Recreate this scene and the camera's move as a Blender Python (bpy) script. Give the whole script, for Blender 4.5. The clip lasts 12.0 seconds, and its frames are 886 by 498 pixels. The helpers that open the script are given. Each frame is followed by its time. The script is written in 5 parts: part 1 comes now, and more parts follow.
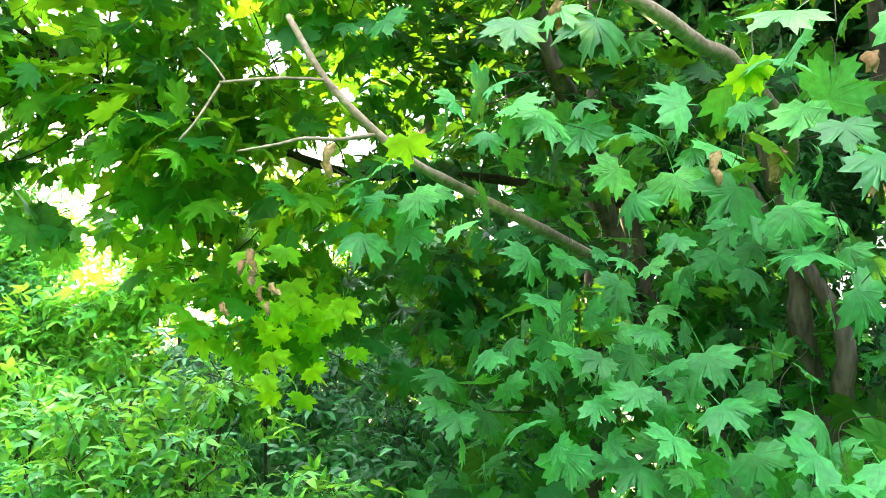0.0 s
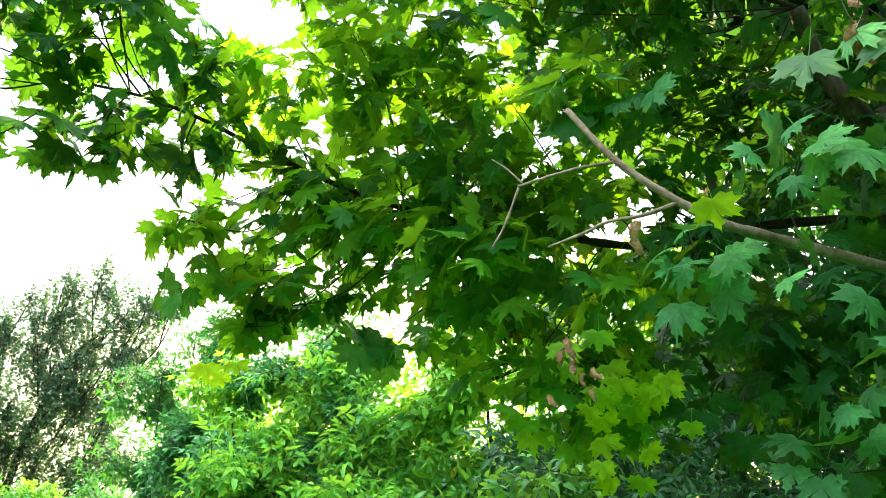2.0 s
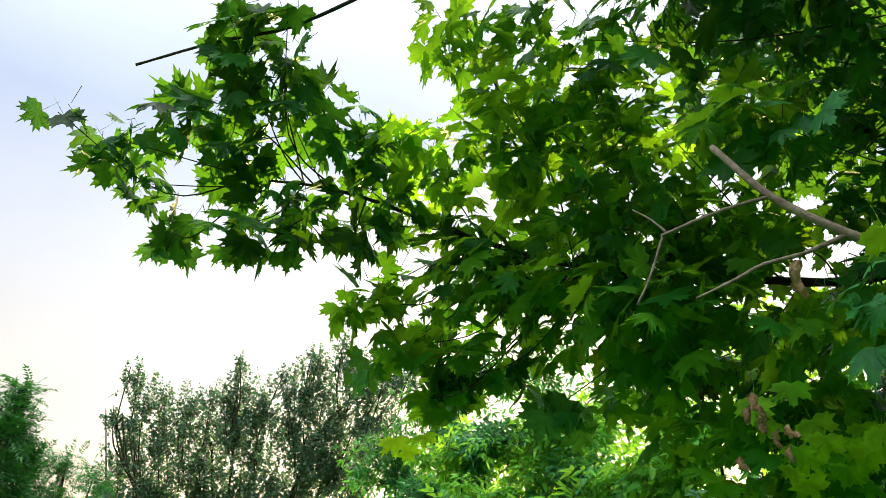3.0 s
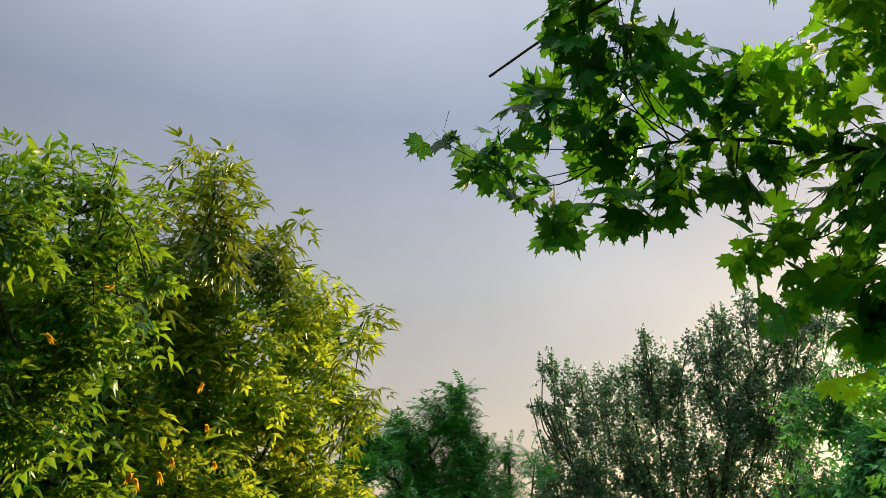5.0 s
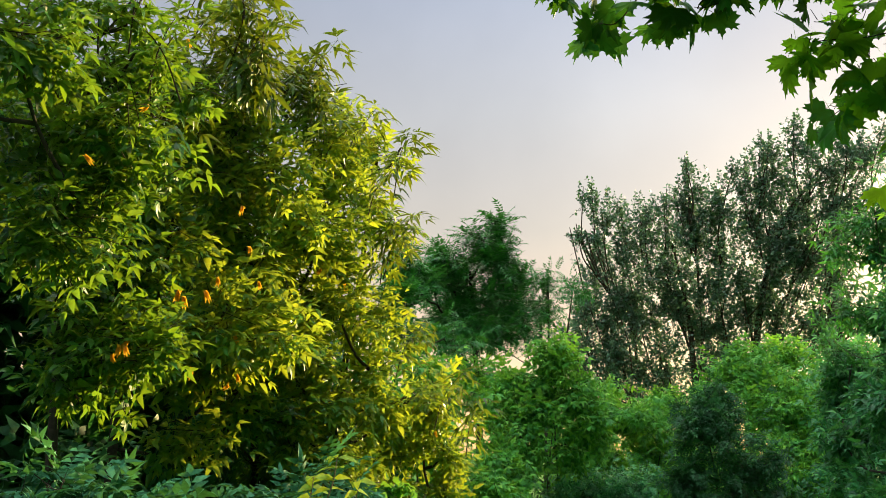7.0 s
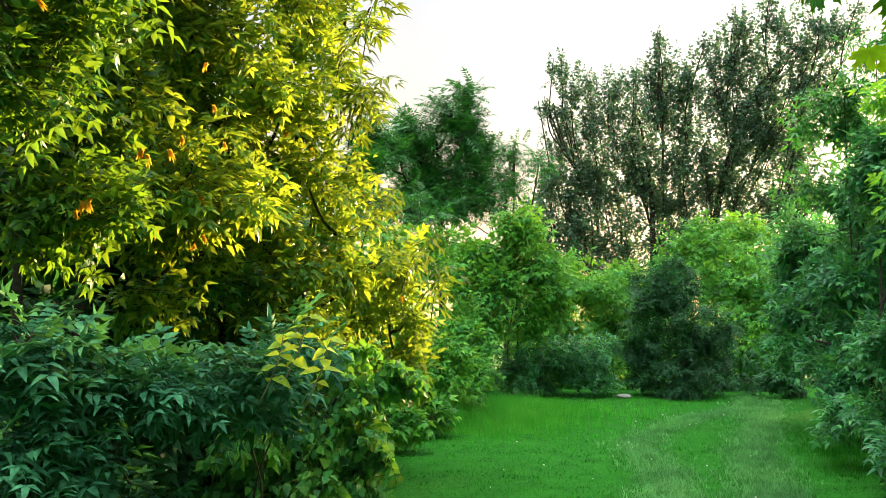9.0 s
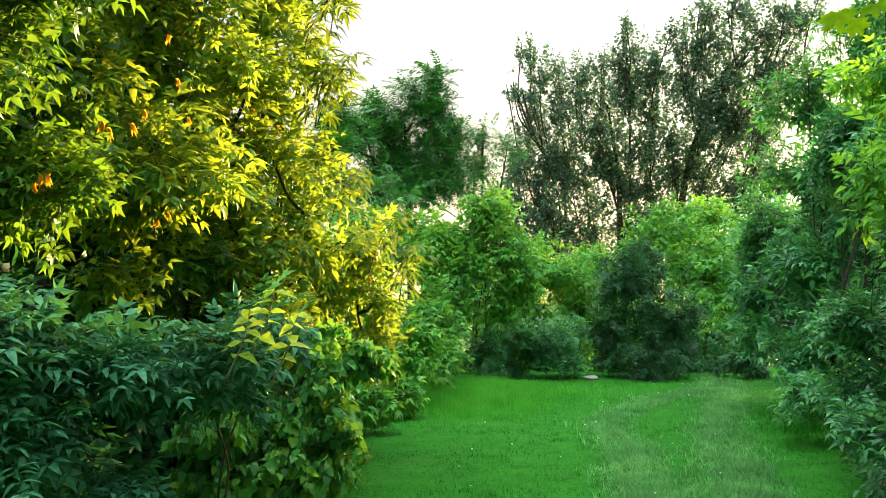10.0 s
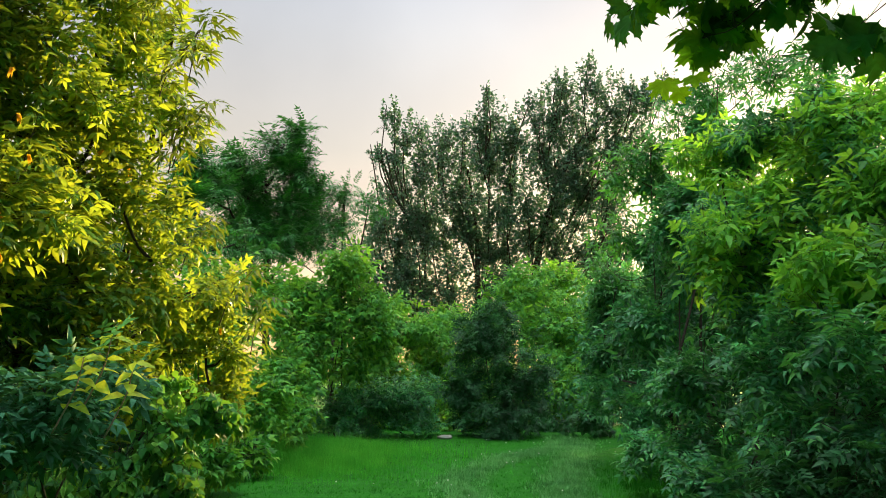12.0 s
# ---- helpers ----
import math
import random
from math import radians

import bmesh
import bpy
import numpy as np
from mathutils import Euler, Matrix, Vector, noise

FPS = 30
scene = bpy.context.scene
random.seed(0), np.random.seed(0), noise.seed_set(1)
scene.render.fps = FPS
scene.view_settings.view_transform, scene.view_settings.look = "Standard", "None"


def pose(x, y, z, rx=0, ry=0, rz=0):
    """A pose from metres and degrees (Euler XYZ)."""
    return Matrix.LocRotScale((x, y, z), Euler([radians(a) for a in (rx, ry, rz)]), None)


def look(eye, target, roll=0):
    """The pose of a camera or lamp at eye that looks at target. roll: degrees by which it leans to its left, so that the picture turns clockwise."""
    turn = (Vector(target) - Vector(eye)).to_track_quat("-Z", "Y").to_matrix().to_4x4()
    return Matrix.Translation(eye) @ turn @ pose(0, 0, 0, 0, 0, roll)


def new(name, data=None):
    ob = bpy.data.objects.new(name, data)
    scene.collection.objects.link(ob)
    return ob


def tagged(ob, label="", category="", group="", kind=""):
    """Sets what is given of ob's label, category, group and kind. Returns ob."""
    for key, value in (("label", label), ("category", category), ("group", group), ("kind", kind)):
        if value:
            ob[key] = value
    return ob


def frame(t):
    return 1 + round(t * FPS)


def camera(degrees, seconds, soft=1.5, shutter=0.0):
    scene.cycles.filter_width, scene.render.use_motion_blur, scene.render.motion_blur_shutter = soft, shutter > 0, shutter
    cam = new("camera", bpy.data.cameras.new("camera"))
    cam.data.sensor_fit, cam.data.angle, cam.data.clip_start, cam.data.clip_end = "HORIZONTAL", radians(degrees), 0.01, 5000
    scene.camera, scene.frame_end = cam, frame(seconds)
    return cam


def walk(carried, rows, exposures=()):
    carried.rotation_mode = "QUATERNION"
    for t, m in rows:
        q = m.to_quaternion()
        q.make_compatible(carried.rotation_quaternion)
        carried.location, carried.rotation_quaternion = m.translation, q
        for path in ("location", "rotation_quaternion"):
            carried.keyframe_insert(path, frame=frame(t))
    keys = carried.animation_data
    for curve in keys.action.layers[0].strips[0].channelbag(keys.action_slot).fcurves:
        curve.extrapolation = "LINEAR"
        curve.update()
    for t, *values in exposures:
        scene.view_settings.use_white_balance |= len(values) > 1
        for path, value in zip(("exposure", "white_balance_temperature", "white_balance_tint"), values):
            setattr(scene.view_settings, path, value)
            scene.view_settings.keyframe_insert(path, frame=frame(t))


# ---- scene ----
import collections

# ---------------------------------------------------------------- camera
cam = camera(55.63, 12.0, soft=0.75)


def stand(left, up, lean, x, y, z):
    """Pose of the hand-held camera: bearing to the left of +y, tilt upwards, lean."""
    return pose(x, y, z, 90 + up, 0, left) @ pose(0, 0, 0, 0, 0, lean)


ROWS = [
    (0.0, -53.24, 17.16, 2.30, -0.020, -0.008, 1.703),
    (0.5, -47.99, 17.98, 2.50, -0.051, -0.019, 1.683),
    (1.0, -41.19, 18.97, 1.96, -0.087, -0.014, 1.701),
    (1.5, -37.20, 20.30, 0.88, -0.101, -0.006, 1.701),
    (2.0, -33.77, 22.61, -1.75, -0.096, 0.033, 1.701),
    (2.5, -25.42, 25.30, -1.19, -0.033, 0.026, 1.702),
    (3.0, -17.23, 26.77, -0.42, 0.066, -0.006, 1.733),
    (3.5, -7.69, 26.97, -0.18, 0.087, -0.031, 1.736),
    (3.7, -4.86, 26.96, -0.16, 0.083, -0.038, 1.733),
    (5.3, 12.78, 23.87, -1.08, 0.040, -0.024, 1.693),
    (5.5, 13.37, 22.25, -0.81, 0.045, -0.057, 1.679),
    (6.0, 14.27, 19.85, -1.13, 0.050, -0.043, 1.677),
    (6.5, 14.27, 17.35, -1.30, 0.050, 0.019, 1.680),
    (7.0, 14.07, 13.94, -0.64, 0.046, 0.058, 1.668),
    (7.5, 12.83, 11.45, -0.48, 0.039, 0.061, 1.666),
    (7.7, 12.54, 10.51, -0.61, 0.031, 0.067, 1.662),
    (9.3, 11.54, 4.48, 0.25, -0.010, 0.120, 1.603),
    (9.5, 11.18, 4.21, -0.00, -0.015, 0.134, 1.587),
    (10.0, 9.50, 4.26, -0.03, -0.010, 0.140, 1.566),
    (10.5, 7.07, 3.83, -0.11, 0.006, 0.142, 1.537),
    (11.0, 4.47, 3.83, -0.08, 0.008, 0.147, 1.522),
    (11.5, 1.71, 5.72, 0.27, 0.016, 0.142, 1.517),
    (12.0, 0.00, 8.38, 0.59, 0.036, 0.130, 1.514),
]
EXPOSURES = [(0.0, 4.25), (0.6, 3.75), (1.5, 3.3), (2.5, 3.1), (2.85, 2.7), (3.2, 1.3), (3.6, 1.15), (5.5, 1.25), (6.2, 1.35), (7.0, 1.5), (7.7, 1.6), (9.3, 2.25), (10.5, 2.3), (11.4, 2.15), (12.0, 1.62)]
walk(cam, [(t, stand(*r)) for t, *r in ROWS], EXPOSURES)

# ---------------------------------------------------------------- sky and sun
SUN_LEFT, SUN_UP = -25.0, 10.0
world = bpy.data.worlds.new("evening_sky")
scene.world = world
world.use_nodes = True
wn, wl = world.node_tree.nodes, world.node_tree.links
wn.clear()
sky = wn.new("ShaderNodeTexSky")
sky.sky_type = "NISHITA"
sky.sun_disc = False
sky.sun_elevation = radians(SUN_UP)
sky.sun_rotation = radians(-SUN_LEFT)
sky.air_density, sky.dust_density, sky.ozone_density = 1.0, 1.5, 2.0
where = wn.new("ShaderNodeTexCoord")
height = wn.new("ShaderNodeSeparateXYZ")
wl.new(where.outputs["Generated"], height.inputs[0])
veil = wn.new("ShaderNodeValToRGB")  # thin evening haze: peach low down, grey-blue above, unseen zenith brightened to light the foliage
VEIL = ((0.0, (0.29, 0.162, 0.06)), (0.12, (0.21, 0.147, 0.086)), (0.26, (0.148, 0.128, 0.103)), (0.39, (0.134, 0.131, 0.129)), (0.56, (0.1, 0.112, 0.142)), (0.7, (0.18, 0.195, 0.22)), (1.0, (1.0, 0.98, 0.93)))
while len(veil.color_ramp.elements) < len(VEIL):
    veil.color_ramp.elements.new(0.5)
for e, (at, c) in zip(veil.color_ramp.elements, VEIL):
    e.position, e.color = at, (*c, 1)
wl.new(height.outputs[2], veil.inputs[0])
haze = wn.new("ShaderNodeVectorMath")
haze.operation = "SCALE"
drift = wn.new("ShaderNodeTexNoise")  # faint cloud
drift.inputs["Scale"].default_value, drift.inputs["Detail"].default_value = 3.5, 5
wl.new(where.outputs["Generated"], drift.inputs["Vector"])
amount = wn.new("ShaderNodeMapRange")
amount.inputs[1].default_value, amount.inputs[2].default_value, amount.inputs[3].default_value, amount.inputs[4].default_value = 0.3, 0.7, 16.0, 19.5
wl.new(drift.outputs[0], amount.inputs[0])
aside = wn.new("ShaderNodeVectorMath")  # the haze is brighter towards the sunset
aside.operation = "DOT_PRODUCT"
aside.inputs[1].default_value = (-math.sin(radians(SUN_LEFT)), math.cos(radians(SUN_LEFT)), 0)
wl.new(where.outputs["Generated"], aside.inputs[0])
turned = wn.new("ShaderNodeMapRange")
turned.inputs[1].default_value, turned.inputs[2].default_value = -1.0, 1.0
wl.new(aside.outputs["Value"], turned.inputs[0])
west = wn.new("ShaderNodeValToRGB")  # darkest square to the sun, brighter towards it and opposite to it
while len(west.color_ramp.elements) < 4:
    west.color_ramp.elements.new(0.5)
for e, (at, k) in zip(west.color_ramp.elements, ((0.0, 1.3), (0.35, 1.15), (0.6, 0.66), (0.97, 1.06))):
    e.position, e.color = at, (k, k, k, 1)
wl.new(turned.outputs[0], west.inputs[0])
thick = wn.new("ShaderNodeMath")
thick.operation = "MULTIPLY"
wl.new(amount.outputs[0], thick.inputs[0])
wl.new(west.outputs[0], thick.inputs[1])
wl.new(thick.outputs[0], haze.inputs["Scale"])
wl.new(veil.outputs[0], haze.inputs[0])
near_sun = wn.new("ShaderNodeVectorMath")  # warm glow of the haze round the sun
near_sun.operation = "DOT_PRODUCT"
near_sun.inputs[1].default_value = (-math.sin(radians(SUN_LEFT)) * math.cos(radians(SUN_UP)), math.cos(radians(SUN_LEFT)) * math.cos(radians(SUN_UP)), math.sin(radians(SUN_UP)))
wl.new(where.outputs["Generated"], near_sun.inputs[0])
narrow = wn.new("ShaderNodeMath")
narrow.operation, narrow.use_clamp = "POWER", True
narrow.inputs[1].default_value = 24.0
wl.new(near_sun.outputs["Value"], narrow.inputs[0])
glow = wn.new("ShaderNodeVectorMath")
glow.operation = "SCALE"
glow.inputs[0].default_value = (2.0, 1.2, 0.5)
wl.new(narrow.outputs[0], glow.inputs["Scale"])
both = wn.new("ShaderNodeVectorMath")
both.operation = "ADD"
wl.new(haze.outputs[0], both.inputs[0])
wl.new(glow.outputs[0], both.inputs[1])
blend = wn.new("ShaderNodeMix")
blend.data_type = "RGBA"
blend.inputs[0].default_value = 0.87
wl.new(sky.outputs[0], blend.inputs[6])
wl.new(both.outputs[0], blend.inputs[7])
back = wn.new("ShaderNodeBackground")
back.inputs[1].default_value = 0.1
wl.new(blend.outputs[2], back.inputs[0])
wout = wn.new("ShaderNodeOutputWorld")
wl.new(back.outputs[0], wout.inputs[0])

sun = new("sun", bpy.data.lights.new("sun", "SUN"))
sun.data.energy, sun.data.angle, sun.data.color = 5.5, radians(1.0), (1.0, 0.72, 0.32)
toward = Vector((-math.sin(radians(SUN_LEFT)) * math.cos(radians(SUN_UP)), math.cos(radians(SUN_LEFT)) * math.cos(radians(SUN_UP)), math.sin(radians(SUN_UP))))
sun.matrix_world = look(toward * 60, (0, 0, 0))

# ---------------------------------------------------------------- survey, by bearing
# lobes of the crowns: degrees to the left of +y, degrees up, metres from the standing point, half width, half height
SUMAC = [(24.1, -2.3, 5.5, 0.58, 0.15), (30.3, -3.3, 5.06, 0.49, 0.26), (35.6, -4.8, 4.67, 0.41, 0.45), (37.6, -1.1, 4.53, 0.27, 0.21), (30.0, -10.4, 5.08, 0.33, 0.15), (20.9, -0.5, 5.74, 0.26, 0.17), (23.7, -4.1, 5.53, 0.33, 0.15), (36.7, -9.7, 4.59, 0.36, 0.25), (33.6, -1.8, 4.82, 0.32, 0.16)]
VINE = [(18.3, -5.3, 7.03, 0.41, 0.47), (16.4, -8.9, 7.13, 0.24, 0.53), (19.4, -10.3, 7.03, 0.41, 0.37), (14.6, -3.4, 7.53, 0.34, 0.28), (24.1, -7.7, 6.73, 0.45, 0.3), (20.8, -8.1, 7.13, 0.42, 0.38), (18.0, -2.3, 7.73, 0.41, 0.26), (23.3, -10.8, 6.93, 0.46, 0.27)]
MID = [(12.0, 9.2, 24.0, 1.2, 0.55), (10.3, 8.8, 24.0, 1.0, 0.5), (13.6, 9.2, 23.5, 1.0, 0.5), (9.0, 10.4, 24.2, 0.6, 0.4), (8.5, 12.3, 24.5, 0.5, 0.3), (10.1, 16.0, 24.09, 0.39, 0.39), (11.0, 14.7, 24.09, 0.81, 0.42), (13.9, 13.7, 24.09, 0.68, 0.42), (9.5, 13.6, 24.1, 0.52, 0.42), (12.3, 13.0, 24.1, 1.26, 0.42), (9.8, 11.9, 24.1, 0.65, 0.39), (13.2, 11.2, 24.1, 1.13, 0.45), (10.9, 10.4, 24.1, 0.89, 0.39), (14.7, 12.2, 23.1, 0.77, 0.46), (16.5, 12.8, 22.09, 0.67, 0.67), (16.7, 10.2, 21.1, 0.78, 0.71)]
BUSH1 = [(6.5, 5.1, 19.13, 0.97, 1.08), (8.6, 1.9, 18.63, 1.12, 0.97), (5.0, 1.9, 19.13, 0.86, 0.86), (6.7, 7.2, 19.13, 0.65, 0.43), (10.5, -0.4, 17.13, 0.77, 0.77), (9.4, 4.2, 19.13, 0.86, 0.86)]
BUSH2 = [(2.2, -1.9, 20.43, 1.14, 0.95), (4.9, -2.5, 20.14, 1.05, 0.75), (7.1, -2.7, 19.14, 0.72, 0.65)]
BUSH3 = [(-3.7, 1.1, 20.93, 1.19, 1.26), (-3.0, 3.5, 21.13, 0.85, 0.59), (-4.0, -2.2, 20.73, 1.32, 0.97), (-5.7, -0.4, 20.63, 0.69, 0.83), (-1.5, -1.5, 20.93, 0.63, 0.98)]
BUSH4 = [(1.4, 2.6, 24.13, 1.09, 0.94), (-6.3, 5.8, 28.13, 1.79, 1.01), (-7.9, 2.9, 26.13, 1.47, 1.37), (-7.8, -0.7, 25.13, 1.13, 1.32), (-0.0, 0.4, 24.13, 0.91, 0.91), (-4.1, 4.4, 27.13, 1.02, 0.82)]
BUSH5 = [(11.7, -2.3, 13.63, 0.41, 0.68), (12.4, -5.3, 12.63, 0.42, 0.38), (9.8, -3.4, 15.14, 0.5, 0.5), (14.3, -5.7, 11.13, 0.3, 0.37)]
RIGHTA = [(-17.5, 15.9, 13.61, 0.46, 0.62), (-15.4, 13.0, 14.11, 0.68, 0.68), (-14.5, 7.9, 14.62, 0.55, 0.76), (-11.7, 5.0, 15.63, 0.82, 0.87), (-10.9, 0.9, 15.13, 0.8, 0.68), (-15.0, 3.4, 13.63, 1.02, 1.22), (-13.8, -1.7, 12.64, 0.75, 0.56), (-16.5, 8.5, 13.12, 0.88, 0.97), (-10.6, 3.5, 16.13, 0.48, 0.48), (-17.8, 11.2, 12.6, 0.7, 0.6), (-16.0, 10.0, 13.2, 0.6, 0.6), (-19.5, 10.0, 11.2, 0.65, 0.7)]
RIGHTB = [(-20.3, 14.6, 9.61, 0.54, 0.45), (-24.0, 15.9, 9.1, 0.61, 0.36), (-26.4, 11.5, 8.41, 0.61, 0.67), (-22.4, 8.8, 8.92, 0.65, 0.56), (-20.1, 3.1, 8.53, 0.48, 0.42), (-19.6, 6.0, 8.92, 0.41, 0.36), (-26.4, 6.1, 8.12, 0.59, 0.48)]
RIGHTC = [(-25.5, 1.9, 6.93, 0.46, 0.26), (-21.6, 0.2, 7.53, 0.45, 0.28), (-23.6, -4.5, 7.14, 0.47, 0.43), (-18.8, -4.2, 9.64, 0.93, 0.32), (-14.7, -4.9, 11.14, 0.66, 0.34), (-26.2, -2.4, 6.94, 0.41, 0.46), (-23.1, 3.0, 7.53, 0.45, 0.25), (-18.7, -6.9, 8.64, 0.8, 0.34), (-17.3, -1.1, 9.64, 0.58, 0.45), (-22.2, -1.8, 8.14, 0.54, 0.32), (-13.0, -3.2, 12.64, 0.59, 0.42), (-11.3, -1.3, 14.64, 0.59, 0.39)]
RIGHTD = [(-27.8, 16.1, 8.98, 0.67, 0.42), (-22.8, 12.8, 8.98, 0.73, 0.67), (-30.4, 11.8, 7.96, 0.7, 0.59), (-20.8, 7.7, 8.47, 0.86, 0.63), (-18.3, 13.8, 9.99, 0.54, 0.47), (-26.9, 6.6, 7.46, 0.76, 0.5), (-26.2, 15.5, 8.51, 0.51, 0.4), (-27.9, 9.8, 8.0, 0.59, 0.65), (-35.3, 9.9, 7.5, 0.61, 0.61), (-46.2, 13.1, 6.5, 0.66, 0.52), (-50.4, 8.1, 6.49, 0.66, 0.61), (-36, 15, 7.6, 0.8, 0.6), (-42, 18, 7.2, 0.9, 0.7), (-50, 18, 7, 0.9, 0.8)]
SHRUB = [(-33.3, 7.0, 3.59, 0.29, 0.15), (-39.0, 8.9, 3.5, 0.26, 0.14), (-30.1, 4.0, 3.69, 0.32, 0.17), (-37.7, 4.6, 3.49, 0.38, 0.16), (-44.8, 2.7, 3.48, 0.28, 0.07), (-41.5, 10.2, 3.6, 0.15, 0.07), (-27.9, 5.8, 3.99, 0.22, 0.13), (-37.3, 2.1, 3.38, 0.57, 0.14)]
POP = [(4.5, 14.8, 44.13, 0.68, 0.38), (3.6, 14.4, 44.13, 0.76, 0.52), (2.8, 15.8, 45.13, 1.36, 1.74), (0.3, 15.3, 45.13, 1.86, 1.63), (2.4, 12.1, 45.13, 2.33, 2.33), (-1.0, 12.7, 45.13, 2.71, 3.29), (-3.1, 17.3, 45.12, 0.93, 1.47), (-4.8, 16.6, 45.12, 1.4, 1.63), (-4.6, 12.9, 45.13, 2.91, 3.49), (-7.8, 17.2, 46.12, 1.59, 1.98), (-8.4, 19.1, 46.12, 1.38, 0.99), (-9.3, 15.0, 46.12, 2.78, 2.97), (-11.7, 17.5, 46.12, 2.18, 2.38), (-13.6, 18.1, 46.12, 1.78, 1.19), (-8.2, 11.4, 46.13, 2.57, 2.38), (2.9, 7.8, 44.13, 2.46, 2.65), (-0.5, 7.5, 45.13, 2.71, 2.14)]
POP2 = [(-10.6, 12.8, 46.12, 1.43, 1.78), (-4.6, 8.1, 46.13, 2.14, 1.78), (4.4, 9.9, 45.13, 1.22, 1.39), (-9.4, 7.9, 46.13, 1.78, 1.24), (-13.0, 15.0, 46.12, 1.43, 1.43)]
TIP = [(10.4, 35.1, 2.79, 0.07, 0.03), (6.0, 34.3, 2.79, 0.16, 0.08), (4.0, 31.8, 2.84, 0.12, 0.12), (1.2, 29.0, 2.83, 0.1, 0.09), (-3.4, 34.1, 2.8, 0.2, 0.14), (-3.7, 40.5, 2.76, 0.18, 0.18), (-0.6, 43.5, 2.77, 0.08, 0.07), (-3.5, 30.1, 2.84, 0.17, 0.09), (-7.0, 29.1, 2.84, 0.09, 0.09), (-10.3, 37.0, 2.82, 0.17, 0.09), (-12.6, 30.2, 2.9, 0.16, 0.12), (-5.7, 44.5, 2.68, 0.09, 0.09), (0.4, 36.5, 2.83, 0.17, 0.14), (-7.0, 31.9, 2.85, 0.14, 0.1), (-6.1, 37.9, 2.81, 0.17, 0.14), (-12.5, 34.8, 2.86, 0.14, 0.12)]
MAPLEA = [(-17.4, 34.5, 2.87, 0.2, 0.2), (-21.3, 42.2, 2.79, 0.17, 0.18), (-14.1, 26.3, 2.95, 0.14, 0.1), (-17.6, 23.1, 3.0, 0.18, 0.14), (-18.9, 19.7, 2.99, 0.11, 0.08), (-23.1, 27.6, 2.86, 0.3, 0.24), (-27.3, 37.1, 2.79, 0.23, 0.28), (-31.9, 32.7, 2.69, 0.26, 0.36), (-34.6, 25.9, 2.58, 0.25, 0.39)]
MAPLEB = [(-24.8, 35.7, 2.82, 0.31, 0.17), (-35.8, 36.1, 2.8, 0.25, 0.19), (-31.5, 30.0, 2.7, 0.24, 0.17), (-25.7, 26.2, 2.7, 0.26, 0.12), (-33.8, 23.8, 2.48, 0.28, 0.13), (-40.3, 28.4, 2.58, 0.19, 0.19), (-42.7, 35.5, 2.3, 0.15, 0.19), (-40.2, 16.0, 2.56, 0.29, 0.21), (-34.0, 16.5, 2.67, 0.1, 0.1), (-44.7, 21.6, 2.36, 0.23, 0.14)]
MAPLEC = [(-57.6, 29.4, 1.78, 0.13, 0.06), (-55.6, 23.4, 1.57, 0.05, 0.04), (-49.0, 23.2, 1.92, 0.09, 0.08), (-46.4, 34.7, 2.24, 0.1, 0.06), (-62.2, 19.9, 2.01, 0.09, 0.05), (-60.6, 14.6, 1.8, 0.11, 0.07), (-67.8, 12.9, 1.75, 0.11, 0.07), (-70.8, 8.8, 1.64, 0.09, 0.06), (-61.8, 8.8, 1.69, 0.07, 0.07), (-55.6, 10.4, 2.0, 0.07, 0.12), (-66.5, 18.8, 2.01, 0.08, 0.05)]
MAPLED = [(-68.8, 27.1, 1.62, 0.08, 0.08), (-74.4, 24.8, 1.52, 0.07, 0.06), (-80.6, 26.7, 1.47, 0.07, 0.07), (-79.8, 18.4, 1.51, 0.06, 0.06), (-71.9, 20.5, 1.91, 0.08, 0.06), (-77.0, 21.4, 1.81, 0.07, 0.07), (-75.2, 11.8, 1.7, 0.07, 0.06), (-75.6, 9.0, 1.69, 0.07, 0.07), (-78.9, 6.3, 1.59, 0.09, 0.05), (-72.1, 5.5, 1.89, 0.26, 0.06), (-81.2, 34.6, 1.29, 0.08, 0.04), (-75.6, 31.4, 1.38, 0.05, 0.05), (-80.7, 30.0, 1.63, 0.05, 0.06), (-65.7, 15.8, 2.0, 0.08, 0.07), (-61.9, 36.3, 1.54, 0.08, 0.04)]
MAPLEE = [(-68.1, 28.8, 3.03, 0.61, 0.32), (-71.4, 16.9, 3.01, 0.57, 0.32), (-61.8, 11.4, 3.0, 0.5, 0.36), (-77.9, 11.3, 2.9, 0.29, 0.39), (-53.9, 17.0, 2.91, 0.39, 0.29), (-51.1, 30.1, 2.93, 0.31, 0.27), (-89.9, 22.5, 2.22, 0.37, 0.52), (-86.5, 8.5, 2.19, 0.3, 0.3), (-58.1, 4.4, 2.38, 0.32, 0.1), (-75.0, 39.8, 2.35, 0.62, 0.23), (-47.9, 42.2, 2.65, 0.61, 0.26)]
